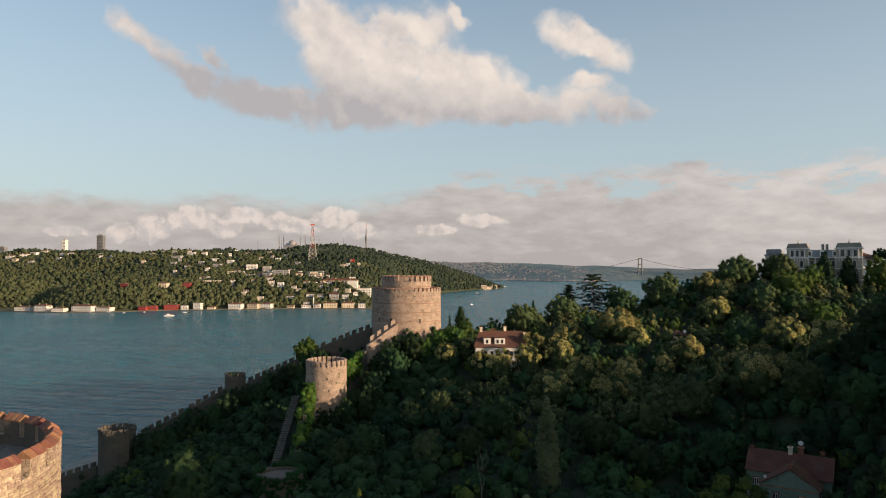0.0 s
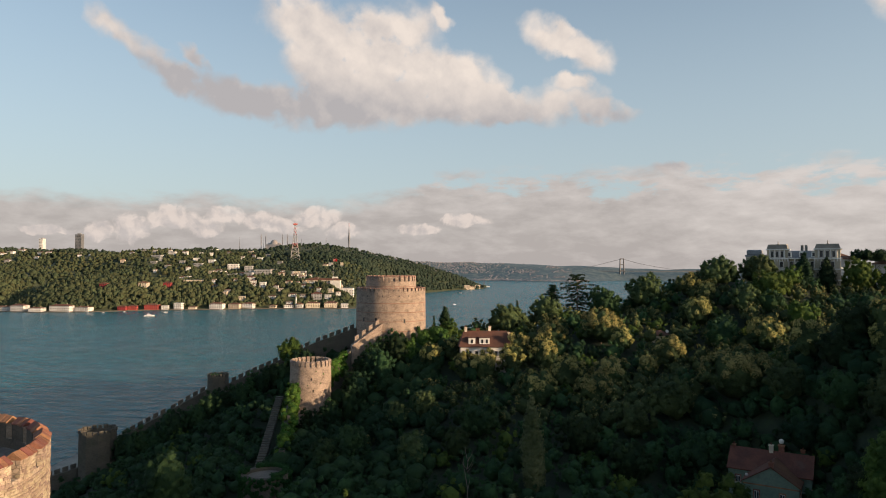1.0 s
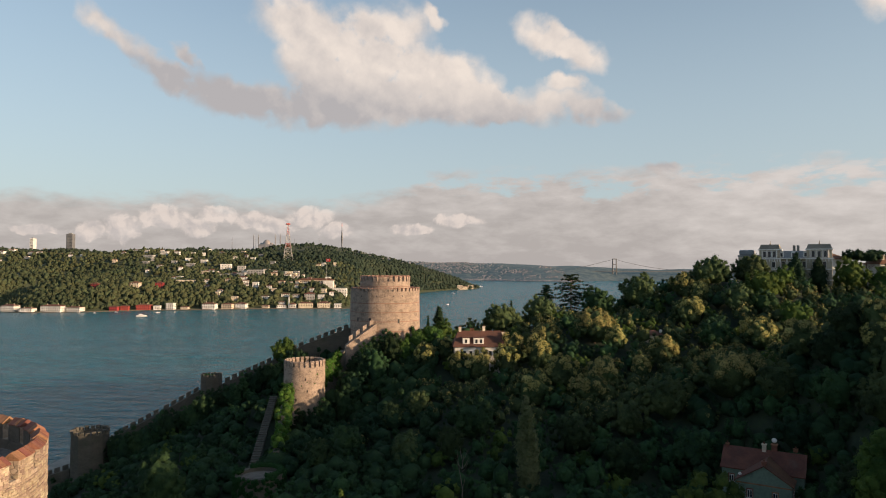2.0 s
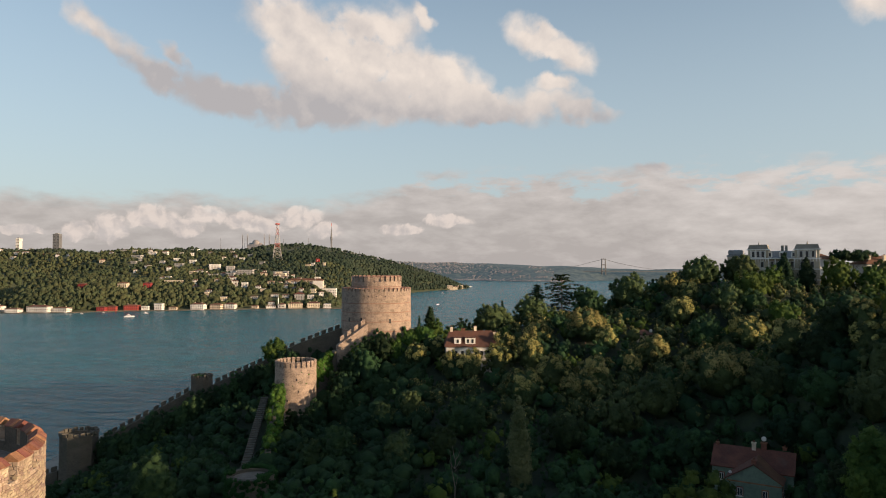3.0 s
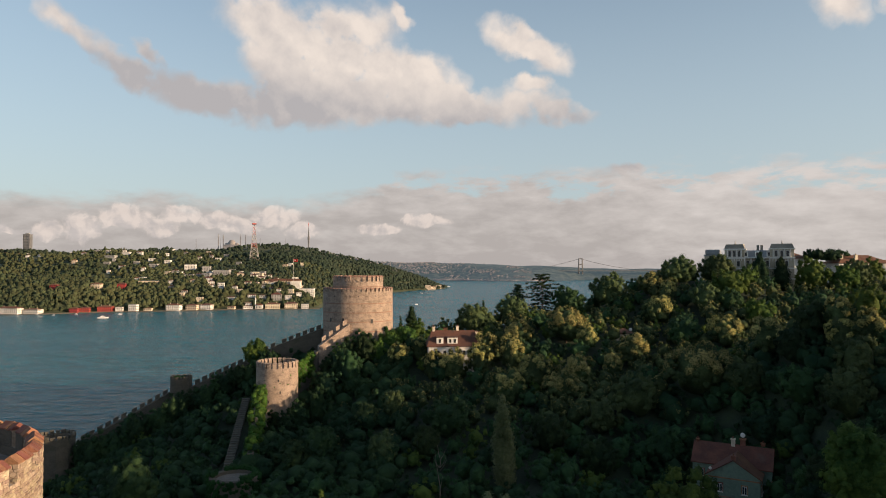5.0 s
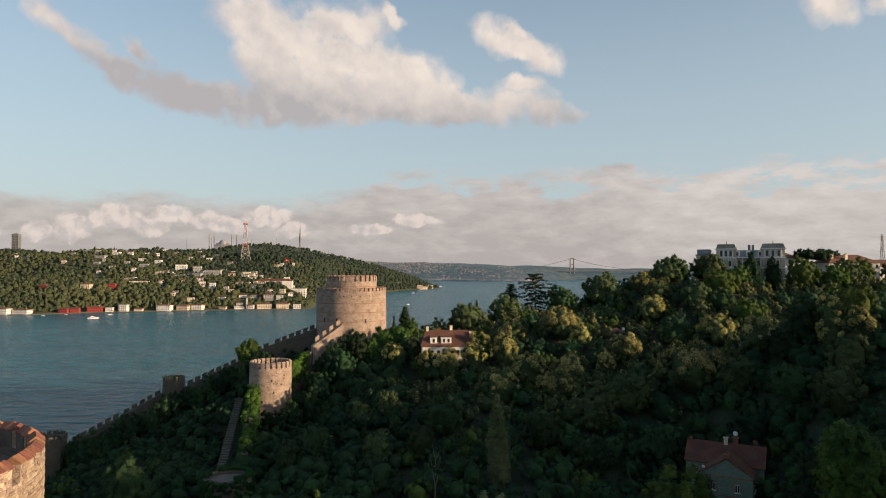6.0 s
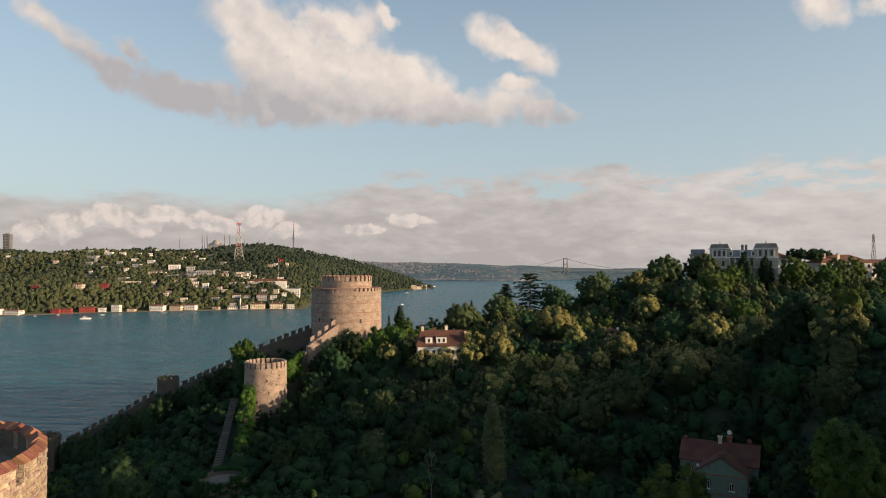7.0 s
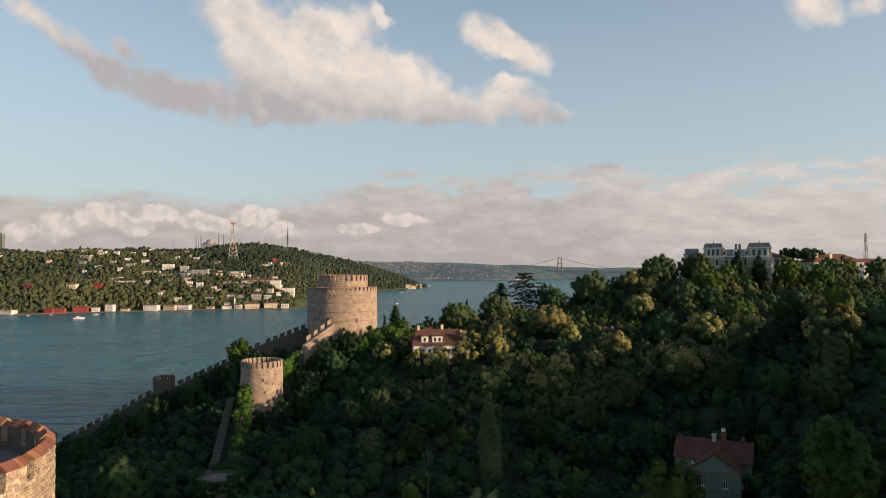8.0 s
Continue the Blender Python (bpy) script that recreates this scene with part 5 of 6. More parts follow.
def villa():
    t = base("villa", 8.2, 243, 46, 3, "white villa with a steep red tiled roof and dormers among trees", "villa")
    w, d = 18, 11
    part("wall", boxed(-w / 2, w / 2, -d / 2, d / 2, 0, 11.4), WHITE, t)
    part("roof", hip_roof(w, d, 11.404, 5.2, 0.6, ridge=7.6), ROOF_BROWN, t)
    windows(t, w, d, 7.2, 1, 4.2, 8, (1.0, 1.7), frames=FRAME_WHITE)
    for x, ww in ((-5.0, 2.4), (-0.6, 3.6)):
        dm = part("dormer", boxed(x - ww / 2, x + ww / 2, -d / 2 + 0.4, -1.0, 12.2, 14.5), WHITE, t, "white dormer")
        bm = boxed(x - ww / 2 - 0.2, x + ww / 2 + 0.2, -d / 2 + 0.2, -0.6, 14.504, 14.7)
        part("dormer_roof", bm, ROOF_BROWN, dm)
        for k in ((0,) if ww < 3 else (-0.8, 0.8)):
            p = piece("pane", PANE, dm, x + k, -d / 2 + 0.38, 12.7, 0.75, 0.12, 1.3)
    for x, y, tall in ((-6.9, 0, 2.4), (1.6, 0.3, 2.6), (8.4, 0.3, 2.2), (9.0, -1.5, 2.0)):
        chimney(t, x, y, 15.3 if abs(x) < 7.5 else 13.6, tall, 0.9)
    for x in (-3.2, -2.7, -2.2):
        piece("chimney_pot", POT, t, x, 0, 16.6, 0.4, 0.4, 0.9)


villa()


def gable_block(parent, x0, x1, y0, y1, eave, rise, along, wall_mat, names=("wall", "roof"), over=0.45):
    """A block under a gabled roof with its ridge along x or y."""
    cx, cy = (x0 + x1) / 2, (y0 + y1) / 2
    half, length = ((x1 - x0) / 2, (y1 - y0) / 2) if along == "y" else ((y1 - y0) / 2, (x1 - x0) / 2)

    def at(u, v, z):
        return (cx + u, cy + v, z) if along == "y" else (cx + v, cy + u, z)

    bm = bmesh.new()
    section = [(-half, 0), (half, 0), (half, eave), (0, eave + rise), (-half, eave)]
    a = [bm.verts.new(at(u, -length, z)) for u, z in section]
    b = [bm.verts.new(at(u, length, z)) for u, z in section]
    bm.faces.new(a), bm.faces.new(b[::-1])
    for i in range(5):
        bm.faces.new((a[i], b[i], b[(i + 1) % 5], a[(i + 1) % 5]))
    bmesh.ops.recalc_face_normals(bm, faces=bm.faces[:])
    part(names[0], bm, wall_mat, parent)
    for s in (-1, 1):
        bm = bmesh.new()
        drop = over * rise / half
        q = [(s * (half + over), eave - drop + 0.03), (0, eave + rise + 0.03), (0, eave + rise + 0.27), (s * (half + over), eave - drop + 0.27)]
        a = [bm.verts.new(at(u, -length - 0.35, z)) for u, z in q]
        b = [bm.verts.new(at(u, length + 0.35, z)) for u, z in q]
        bm.faces.new(a), bm.faces.new(b[::-1])
        for i in range(4):
            bm.faces.new((a[i], b[i], b[(i + 1) % 4], a[(i + 1) % 4]))
        bmesh.ops.recalc_face_normals(bm, faces=bm.faces[:])
        part(names[1], bm, ROOF_TILE, parent)


def house_window(t, x, y, z, w=1.05, h=1.85, turn=0):
    fr = piece("window", FRAME_BRICK, t, x, y, z - 0.22, w + 0.45, 0.2, h + 0.5, turn)
    ow, oh = w + 0.45, h + 0.5
    piece("window_frame", FRAME_WHITE, fr, 0, 0, 0.22 / oh, w / ow, 1.5, h / oh)
    for k in (-0.25, 0.25):
        piece("pane", PANE, fr, k * w / ow, 0, 0.32 / oh, 0.36 * w / ow, 1.9, (h - 0.2) / oh)
    piece("window_sill", FRAME_WHITE, fr, 0, -0.4, 0.04 / oh, 1.0, 2.2, 0.14 / oh)


def dark_house():
    t = base("house", 74.0, 165.5, 24.5, -31, "grey-green rendered house with brick trim and red tiled roof", "house")
    gable_block(t, -9.6, 8.4, 0, 9.5, 12.0, 3.8, "x", GREEN_WALL)
    gable_block(t, -5.2, 6.4, -6.2, 4.2, 11.0, 3.7, "y", GREEN_WALL, ("gable_wing", "gable_roof"))
    for x in (-2.4, 3.0):
        for z in (7.2, 2.9):
            house_window(t, x, -6.2, z)
    house_window(t, -7.4, 0, 8.6, 1.0, 1.6)
    house_window(t, -7.4, 0, 4.0, 1.0, 1.6)
    for y in (-4.4, -2.0, 0.4, 2.8, 6.5):
        house_window(t, 6.4 if y < -0.1 else 8.4, y, 7.2, 0.95, 1.8, 90)
    part("string_course", boxed(-5.26, 6.46, -6.27, -6.0, 10.3, 10.6), BRICK, t, "brick string course")
    part("string_course", boxed(-5.26, 6.46, -6.27, -6.0, 5.9, 6.1), BRICK, t, "brick string course")
    chimney(t, 0.6, -5.4, 13.9, 1.7, 1.0, BRICK_STACK)
    chimney(t, -0.6, 4.6, 15.4, 1.9, 0.9)
    chimney(t, 1.6, 5.2, 15.4, 2.0, 1.2, BRICK_STACK)
    chimney(t, 6.0, 7.5, 13.0, 3.4, 0.9, BRICK_STACK)
    chimney(t, -9.0, 4.6, 15.5, 0.9, 0.7, BRICK_STACK)
    for x, y, z, r, lab in ((1.6, 5.0, 18.5, 0.6, "round white satellite dish"), (-4.6, -5.6, 12.2, 0.38, "small white satellite dish")):
        bm = bmesh.new()
        bmesh.ops.create_uvsphere(bm, u_segments=14, v_segments=8, radius=r, matrix=Matrix.Translation((x, y, z)) @ Matrix.Diagonal((1, 0.4, 1, 1)))
        part("satellite_dish", bm, WHITE, t, lab)


dark_house()


def palace():
    t = base("mansion", 153, 311, 70, -29, "grand pale stone mansion with twin mansard pavilions on the hilltop", "mansion")
    part("main_block", boxed(-12, 12.5, -2.5, 14, 0, 19.4), PALE_ASHLAR, t)
    for z in (9.6, 14.4, 19.2):
        part("cornice", boxed(-14.6, 15.2, -4.3, -2.0, z, z + 0.45), WHITE, t, "projecting stone cornice")
    # blue-grey mansard between the pavilions
    bm = bmesh.new()
    low = [bm.verts.new(v) for v in ((-9, -2.2, 19.66), (8, -2.2, 19.66), (8, 13, 19.66), (-9, 13, 19.66))]
    top = [bm.verts.new(v) for v in ((-9, -0.4, 22.9), (8, -0.4, 22.9), (8, 11, 22.9), (-9, 11, 22.9))]
    bm.faces.new(top)
    for i in range(4):
        bm.faces.new((low[i], low[(i + 1) % 4], top[(i + 1) % 4], top[i]))
    part("mansard_roof", bm, ROOF_GREY, t)
    for x in (-5.4, -0.6, 4.2):
        dm = part("dormer", boxed(x - 0.95, x + 0.95, -2.6, 0, 19.9, 22.0, bevel=0.15), WHITE, t, "white arched dormer")
        bm = bmesh.new()
        bmesh.ops.create_cone(bm, cap_ends=True, segments=20, radius1=0.95, radius2=0.95, depth=1.6, matrix=Matrix.Translation((x, -1.75, 21.95)) @ Matrix.Rotation(radians(90), 4, "X"))
        part("dormer_arch", bm, WHITE, dm)
        piece("pane", PANE, dm, x, -2.6, 20.3, 0.9, 0.12, 1.6)
    for x, w in ((-10.2, 8.4), (9.6, 9.8)):
        p = part("pavilion", boxed(x - w / 2, x + w / 2, -4.2, 6, 0, 23.2), PALE_ASHLAR, t, "projecting stone pavilion")
        part("cornice", boxed(x - w / 2 - 0.5, x + w / 2 + 0.5, -4.7, 6.5, 23.204, 23.7), WHITE, p)
        bm = bmesh.new()
        q = w / 2 + 0.1
        low = [bm.verts.new(v) for v in ((x - q, -4.3, 23.704), (x + q, -4.3, 23.704), (x + q, 6.1, 23.704), (x - q, 6.1, 23.704))]
        top = [bm.verts.new((x + (v.co.x - x) * 0.88, (v.co.y - 0.9) * 0.88 + 0.9, 25.5)) for v in low]
        bm.faces.new(top)
        for i in range(4):
            bm.faces.new((low[i], low[(i + 1) % 4], top[(i + 1) % 4], top[i]))
        part("pavilion_roof", bm, ROOF_TAN, p)
        part("roof_crest", boxed(x - q * 0.86, x + q * 0.86, -3.3, 5.1, 25.504, 25.8), PALE_ASHLAR, p, "pale stone cresting")
        for k in range(9):
            bx = x - w / 2 + w * k / 8
            np_part("baluster", *tube([(bx, -4.55, 18.0), (bx, -4.55, 18.5), (bx, -4.55, 19.0)], [0.16, 0.24, 0.14], 6), WHITE, p)
        part("balustrade_rail", boxed(x - w / 2 - 0.2, x + w / 2 + 0.2, -4.8, -4.3, 19.004, 19.2), WHITE, p, "pale stone rail")
        for k in (-1, 0, 1):
            piece("window", FRAME_WHITE, p, x + k * w * 0.24, -4.2, 19.8, 1.5, 0.16, 3.0)
            piece("pane", PANE, p, x + k * w * 0.24, -4.2, 20.0, 1.1, 0.3, 2.6)
        for k in (-1.5, -0.5, 0.5, 1.5):
            np_part("column", *tube([(x + k * w * 0.24, -4.45, 19.7), (x + k * w * 0.24, -4.45, 23.1)], [0.22, 0.2], 8), WHITE, p)
        for z in (15.2, 10.4, 5.5):
            for k in (-1, 1):
                piece("window", FRAME_WHITE, p, x + k * w * 0.2, -4.2, z, 1.6, 0.16, 2.9)
                piece("pane", PANE, p, x + k * w * 0.2, -4.2, z + 0.2, 1.2, 0.3, 2.5)
    for z in (15.2, 10.4, 5.5):
        for x in (-4.6, -1.8, 1.0, 3.6):
            piece("window", FRAME_WHITE, t, x, -2.5, z, 1.6, 0.16, 3.0)
            piece("pane", PANE, t, x, -2.5, z + 0.2, 1.2, 0.3, 2.6)
    for x in (-5.9, -3.2, -0.4, 2.3, 4.6):
        np_part("column", *tube([(x, -3.3, 14.9), (x, -3.3, 19.2)], [0.34, 0.3], 10), WHITE, t)
    bm = bmesh.new()
    tri = [(-6.4, 14.9), (5.2, 14.9), (-0.6, 17.9)]
    lo = [bm.verts.new((px, -4.1, pz)) for px, pz in tri]
    hi = [bm.verts.new((px, -2.4, pz)) for px, pz in tri]
    bm.faces.new(lo), bm.faces.new(hi[::-1])
    for k in range(3):
        bm.faces.new((lo[k], hi[k], hi[(k + 1) % 3], lo[(k + 1) % 3]))
    bmesh.ops.recalc_face_normals(bm, faces=bm.faces[:])
    part("pediment", bm, PALE_ASHLAR, t, "triangular stone pediment")
    for x in (-10.2, 9.6):
        np_part("finial", *tube([(x, 0.9, 25.7), (x, 0.9, 26.3), (x, 0.9, 27.6)], [0.5, 0.25, 0.05], 8), ROOF_TAN, t)
    for x in (-0.6, 1.0):
        piece("chimney", DARK_STACK, t, x, 4, 22.5, 1.1, 1.1, 3.0)
    # lower wing with a blue-grey roof
    part("side_wing", boxed(-24, -12.2, 2, 13, 0, 20.4), PALE_ASHLAR, t)
    bm = boxed(-24.3, -12.0, 1.7, 13.3, 20.404, 21.2)
    part("wing_roof", bm, ROOF_GREY, t)
    bm = boxed(-23.8, -17.5, 3, 11, 21.204, 23.6, bevel=0.4)
    part("roof_lantern", bm, ROOF_GREY, t)


palace()


def hill_hall(x, y, z, w, d, h, rise, turn, label):
    t = base("hall", x, y, z, turn, label, "building", "red-roofed halls on the hilltop")
    part("wall", boxed(-w / 2, w / 2, -d / 2, d / 2, 0, h), WHITE, t)
    part("roof", hip_roof(w, d, h + 0.004, rise, 0.7), ROOF_TILE, t)
    windows(t, w, d, h - 3.6, 1, 3.4, max(3, int(w / 3)), (1.3, 1.8), frames=FRAME_WHITE)
    return t


h_ = hill_hall(216, 338, 72, 26, 14, 15.0, 4.2, 0, "white hall with a broad red hipped roof on the hilltop")
chimney(h_, -9.5, -3, 15.6, 3.4, 1.3)
chimney(h_, -3, -4.5, 15.6, 3.6, 1.3)
hill_hall(258, 345, 72, 58, 13, 13.4, 3.4, 0, "long white hall with a low red roof on the hilltop")
hill_hall(186, 345, 72, 14, 10, 17.5, 3.0, 0, "small red-roofed hall beside the mansion")


def hidden_house():
    t = base("cottage", 74, 262, float(land(74, 262)), 0, "pale cottage almost hidden by trees with one tall chimney", "house")
    part("wall", boxed(-2, 4, -3, 3, -2, 2.2), CREAM, t)
    bm = hip_roof(6, 6, 2.204, 1.8, 0.5)
    bmesh.ops.translate(bm, vec=(1, 0, 0), verts=bm.verts)
    part("roof", bm, ROOF_TILE, t)
    chimney(t, -3.0, -4.6, 0, 61.0 - float(land(74, 262)), 1.5)
    bm = bmesh.new()
    bmesh.ops.create_uvsphere(bm, u_segments=12, v_segments=8, radius=0.6, matrix=Matrix.Translation((3, -3, 61.2 - float(land(74, 262)))) @ Matrix.Diagonal((1, 0.4, 1, 1)))
    part("satellite_dish", bm, WHITE, t, "white satellite dish")
    np_part("dish_pole", *tube([(3, -2.9, 3), (3, -2.9, 61.2 - float(land(74, 262)))], [0.06, 0.05], 5), STEEL, t)


hidden_house()


def far_tree(rng, rx, rz, lumps=3):
    """A few uneven lumps one over another: a tree more than a kilometre off."""
    v, f = BALLS[1]
    out = []
    for x, y, z, r in ((0, 0, 0.52, 0.50), (0.34, -0.22, 0.34, 0.36), (-0.30, -0.30, 0.40, 0.34))[:lumps]:
        keep = v[f].mean(1)[:, 2] > -0.55
        out.append((v * rng.uniform(0.75, 1.2, (len(v), 1)) * (rx * r * 1.5, rx * r * 1.5, rz * r) + (x * rx, y * rx, z * rz), f[keep]))
    return joined(out)


def plant_far_woods():
    rng = np.random.default_rng(9)
    lows = [far_tree(rng, rx, rz) for rx, rz in ((5.2, 8), (4.5, 7), (5.6, 7.5), (6.0, 9.5), (5.0, 8.5), (2.2, 12), (2.6, 11))]
    coarse_lows = [far_tree(rng, rx, rz, 2) for rx, rz in ((5.0, 8), (4.4, 8.5), (5.6, 7.5), (5.2, 9), (4.8, 7), (2.4, 11), (3.0, 9))]
    spots = np.array(HOUSE_SPOTS)
    front_x, front_y = [-1750, -940, -800, -700, -617, -512, -387, -250], [1410, 1272, 1238, 1258, 1310, 1336, 1378, 1392]
    out, shadowed = [], []
    for i in range(20500):
        if i < 5600:      # the steep front above the water
            x = rng.uniform(-1150, -195)
            y = float(np.interp(x, front_x, front_y)) + rng.uniform(14, 190)
        elif i < 14600:   # the hill behind it
            x, y = rng.uniform(-1650, -190), rng.uniform(1400, 2060)
        elif i < 16800:   # the dark hill and the cape
            x, y = rng.uniform(-900, 60), rng.uniform(1950, 3200)
        else:             # the shore of the cape
            y = rng.uniform(1750, 3250)
            x = float(np.interp(y, [1700, 2100, 2500, 2700, 2800, 3000, 3400], [-230, -190, -60, 60, 85, 20, -200])) - rng.uniform(-8, 260)
        if x / y < -0.80:
            continue
        z = float(asia(x, y))
        if z < (2.5 if y < 1900 else 1.35) or np.any((np.abs(spots[:, 0] - x) < spots[:, 2] * 0.5 + 3) & (y > spots[:, 1] - np.where(spots[:, 1] > 1900, 12, np.where(spots[:, 1] > 1600, 22, 11))) & (y < spots[:, 1] + 20)):
            continue
        v, f = (coarse_lows if y > 1600 else lows)[int(rng.integers(7) if rng.random() < 0.3 else rng.integers(5))]
        s, c = rng.uniform(0.75, 1.35), rng.uniform(0, 6.28)
        if y > 1900:
            s *= 1.3
        cs, sn = math.cos(c) * s, math.sin(c) * s
        tree = (np.stack([v[:, 0] * cs - v[:, 1] * sn + x, v[:, 0] * sn + v[:, 1] * cs + y, v[:, 2] * s + z - 0.8], -1), f)
        # Trees where the cloud shadow lies go into the darker-coloured mesh.
        (shadowed if y > 1950 or (y > 1560 and x > -560 and rng.random() < 0.7) else out).append(tree)
    tagged(np_part("far_woodland", *joined(out), LEAF_FAR, None, "olive woods covering the hills across the strait"), category="trees", kind="stuff")
    tagged(np_part("far_pinewood", *joined(shadowed), SHADOW_LEAF_FAR, None, "dark pinewood on the farther hill and cape"), category="trees", kind="stuff")


plant_far_woods()


# ---- trees with a shape of their own ----
def cypress(x, y, z, tall, wide, name="cypress", label="dark columnar cypress", leaf=LEAF_DARK, seed=1, tip=0.75, each=90):
    rng = np.random.default_rng(seed)
    t = base(name, x, y, z, 0, label, "tree")
    n = max(10, int(tall * 1.3))
    c, r = [], []
    for i in range(n):
        s = i / (n - 1)
        k = wide / 2 * math.sin(math.pi * min(1, s * 0.62 + 0.24)) ** tip * (1 - 0.55 * s * s)
        for q in range(2):
            a = rng.uniform(0, 6.28)
            c.append((math.cos(a) * k * 0.35, math.sin(a) * k * 0.35, 0.6 + (tall - 1.0) * s))
            r.append(max(0.35, k * rng.uniform(0.6, 0.85)))
    np_part("trunk", *tube([(0, 0, -0.5), (0, 0, tall * 0.5), (0, 0, tall * 0.9)], [0.3, 0.2, 0.06], 7), BARK, t)
    np_part("crown", *joined([leaf_quads(rng, c, r, each, 0.3, up=0.5), lump_core(rng, c, r, 0.7)]), leaf, t)
    return t


def cedar(x, y, z, tall, wide, seed, label):
    """Uneven boughs with flat, drooping sprays of needles and sky between them."""
    rng = np.random.default_rng(seed)
    t = base("cedar", x, y, z, 0, label, "tree")
    wood = [tube([(0, 0, -0.6), (0.1, 0, tall * 0.5), (0.15, 0, tall * 0.98)], [0.42, 0.26, 0.05], 8)]
    c, r = [], []
    n = int(24 + 2.2 * tall)
    for k in range(n):
        s = 0.16 + 0.83 * (k + rng.uniform(-0.4, 0.4)) / n
        l = max(0.4, wide / 2 * min(1.0, 3.2 * (1.08 - s)) ** 0.6 * (0.55 + 0.45 * math.sin(math.pi * s)) * rng.uniform(0.4, 1.15))
        a = k * 2.39996 + rng.uniform(-0.5, 0.5)
        rise = rng.uniform(-0.22, 0.12) + 0.35 * s * s
        p0 = np.array((0.1, 0, tall * min(s, 0.97)))
        mid = p0 + (math.cos(a) * l * 0.55, math.sin(a) * l * 0.55, l * rise * 0.75 + 0.12)
        p1 = p0 + (math.cos(a) * l, math.sin(a) * l, l * rise * 0.8 - 0.1 * l)
        wood.append(tube([p0, mid, p1], [0.11, 0.07, 0.02], 5))
        for q in np.linspace(0.25, 1.0, 5):
            p = p0 * (1 - q) ** 2 + 2 * mid * q * (1 - q) + p1 * q * q
            c.append(p + rng.normal(size=3) * (0.25, 0.25, 0.08)), r.append(rng.uniform(0.6, 1.1) * (0.75 + 0.25 * l / wide * 2))
    np_part("trunk", *joined(wood), BARK, t)
    np_part("foliage", *joined([leaf_quads(rng, c, r, 20, 0.26, squash=0.5, up=0.6), hearts(rng, c, np.array(r) * 0.55)]), LEAF_DARK, t)
    return t


def broad_tree(x, y, z, rx, rz, z0, leaf, seed, label, count=44, each=34, size=0.2, name="tree", seeds=True):
    t = make_tree(name, seed, rx, rz, z0, int(count * 1.7), each, size, leaf, label, seeds=seeds)
    t.matrix_world = Matrix.Translation((x, y, z))
    return t


for k, (x, y, top, r, kind) in enumerate(STANDING):
    z = float(land(x, y))
    leaf = {"O": LEAF_OAK, "P": LEAF_PALE, "p": LEAF_PALE, "L": LEAF_LIME, "D": LEAF_DARK}[kind]
    broad_tree(x, y, z - 1, r, (top - z + 1) * 1.08, 0.3, leaf, 300 + k, STANDING_LABELS[kind], int(32 * max(1.0, r / 5) ** 1.25), seeds=kind == "P")
z = float(land(-70, 160))
broad_tree(-70, 160, z - 1, 6.8, max(8.0, (41.5 - z) * 1.1), 0.6, LEAF_OAK, 26, "wide dusky tree on the dark castle slope", 56)
cypress(-7.9, 298, float(land(-7.9, 298)), 67.9 - float(land(-7.9, 298)), 8.6, label="dark conical cypress beside the great tower", seed=11, tip=0.5)
cypress(-12.6, 297, float(land(-12.6, 297)), 64.0 - float(land(-12.6, 297)), 2.6, label="slim dark cypress beside the great tower", seed=12)
cypress(17.4, 165, float(land(17.4, 165)) - 0.5, 54.4 - float(land(17.4, 165)), 6.4, "poplar", "tall slender green poplar rising from the dark valley", LEAF_POPLAR, 13, 0.6, 130)
cypress(24.0, 302, float(land(24, 302)), 70.5 - float(land(24, 302)), 2.8, label="thin dark cypress on the crest", seed=14)
cedar(50.8, 305, float(land(51, 305)), 82.2 - float(land(51, 305)), 20, 15, "tall cedar with level sparse tiers on the crest")
cedar(40.3, 308, float(land(40, 308)), 77.5 - float(land(40, 308)), 9, 16, "small open-branched pine on the crest")
broad_tree(70.5, 111, float(land(70, 111)), 6.4, 20.5, 1.0, LEAF_LIME, 21, "large rounded tree with fresh green leaves in shade", 90)
broad_tree(-66, 258.6, 46.5, 4.6, 11.6, 0.6, LEAF_LIME, 22, "round sunlit tree growing against the castle wall", 60)
broad_tree(45, 120, float(land(45, 120)), 8.2, 25.0, 1.0, LEAF_LIME, 23, "broad bright green tree in the shaded valley", 80)
broad_tree(11, 118, float(land(11, 118)), 4.4, 18.5, 1.0, LEAF_POPLAR, 24, "small silvery grey-green tree in the shaded valley", 26)
broad_tree(-20, 118, float(land(-20, 118)), 3.2, 20.0, 1.0, LEAF_LIME, 25, "fresh green tree in the shaded valley", 26)
for x, y, top in ((148, 300, 92.5), (157.5, 300.5, 90.5)):
    z = float(land(x, y))
    cypress(x, y, z, top - z - 0.8, 9.0, "conifer", "dark conifer in front of the hilltop mansion", LEAF_DARK, int(x), 0.75)
for x, y, top in ((193, 335, 93.6), (199, 335, 93.0), (207, 340, 94.2)):
    z = float(land(x, y))
    broad_tree(x, y, z, 4.6 + (x % 5) * 0.3, 6.0, top - z - 5.6 + (x % 3) * 0.4, LEAF_DARK, int(x), "dark flat-topped pine beside the hilltop halls", 30, name="pine")


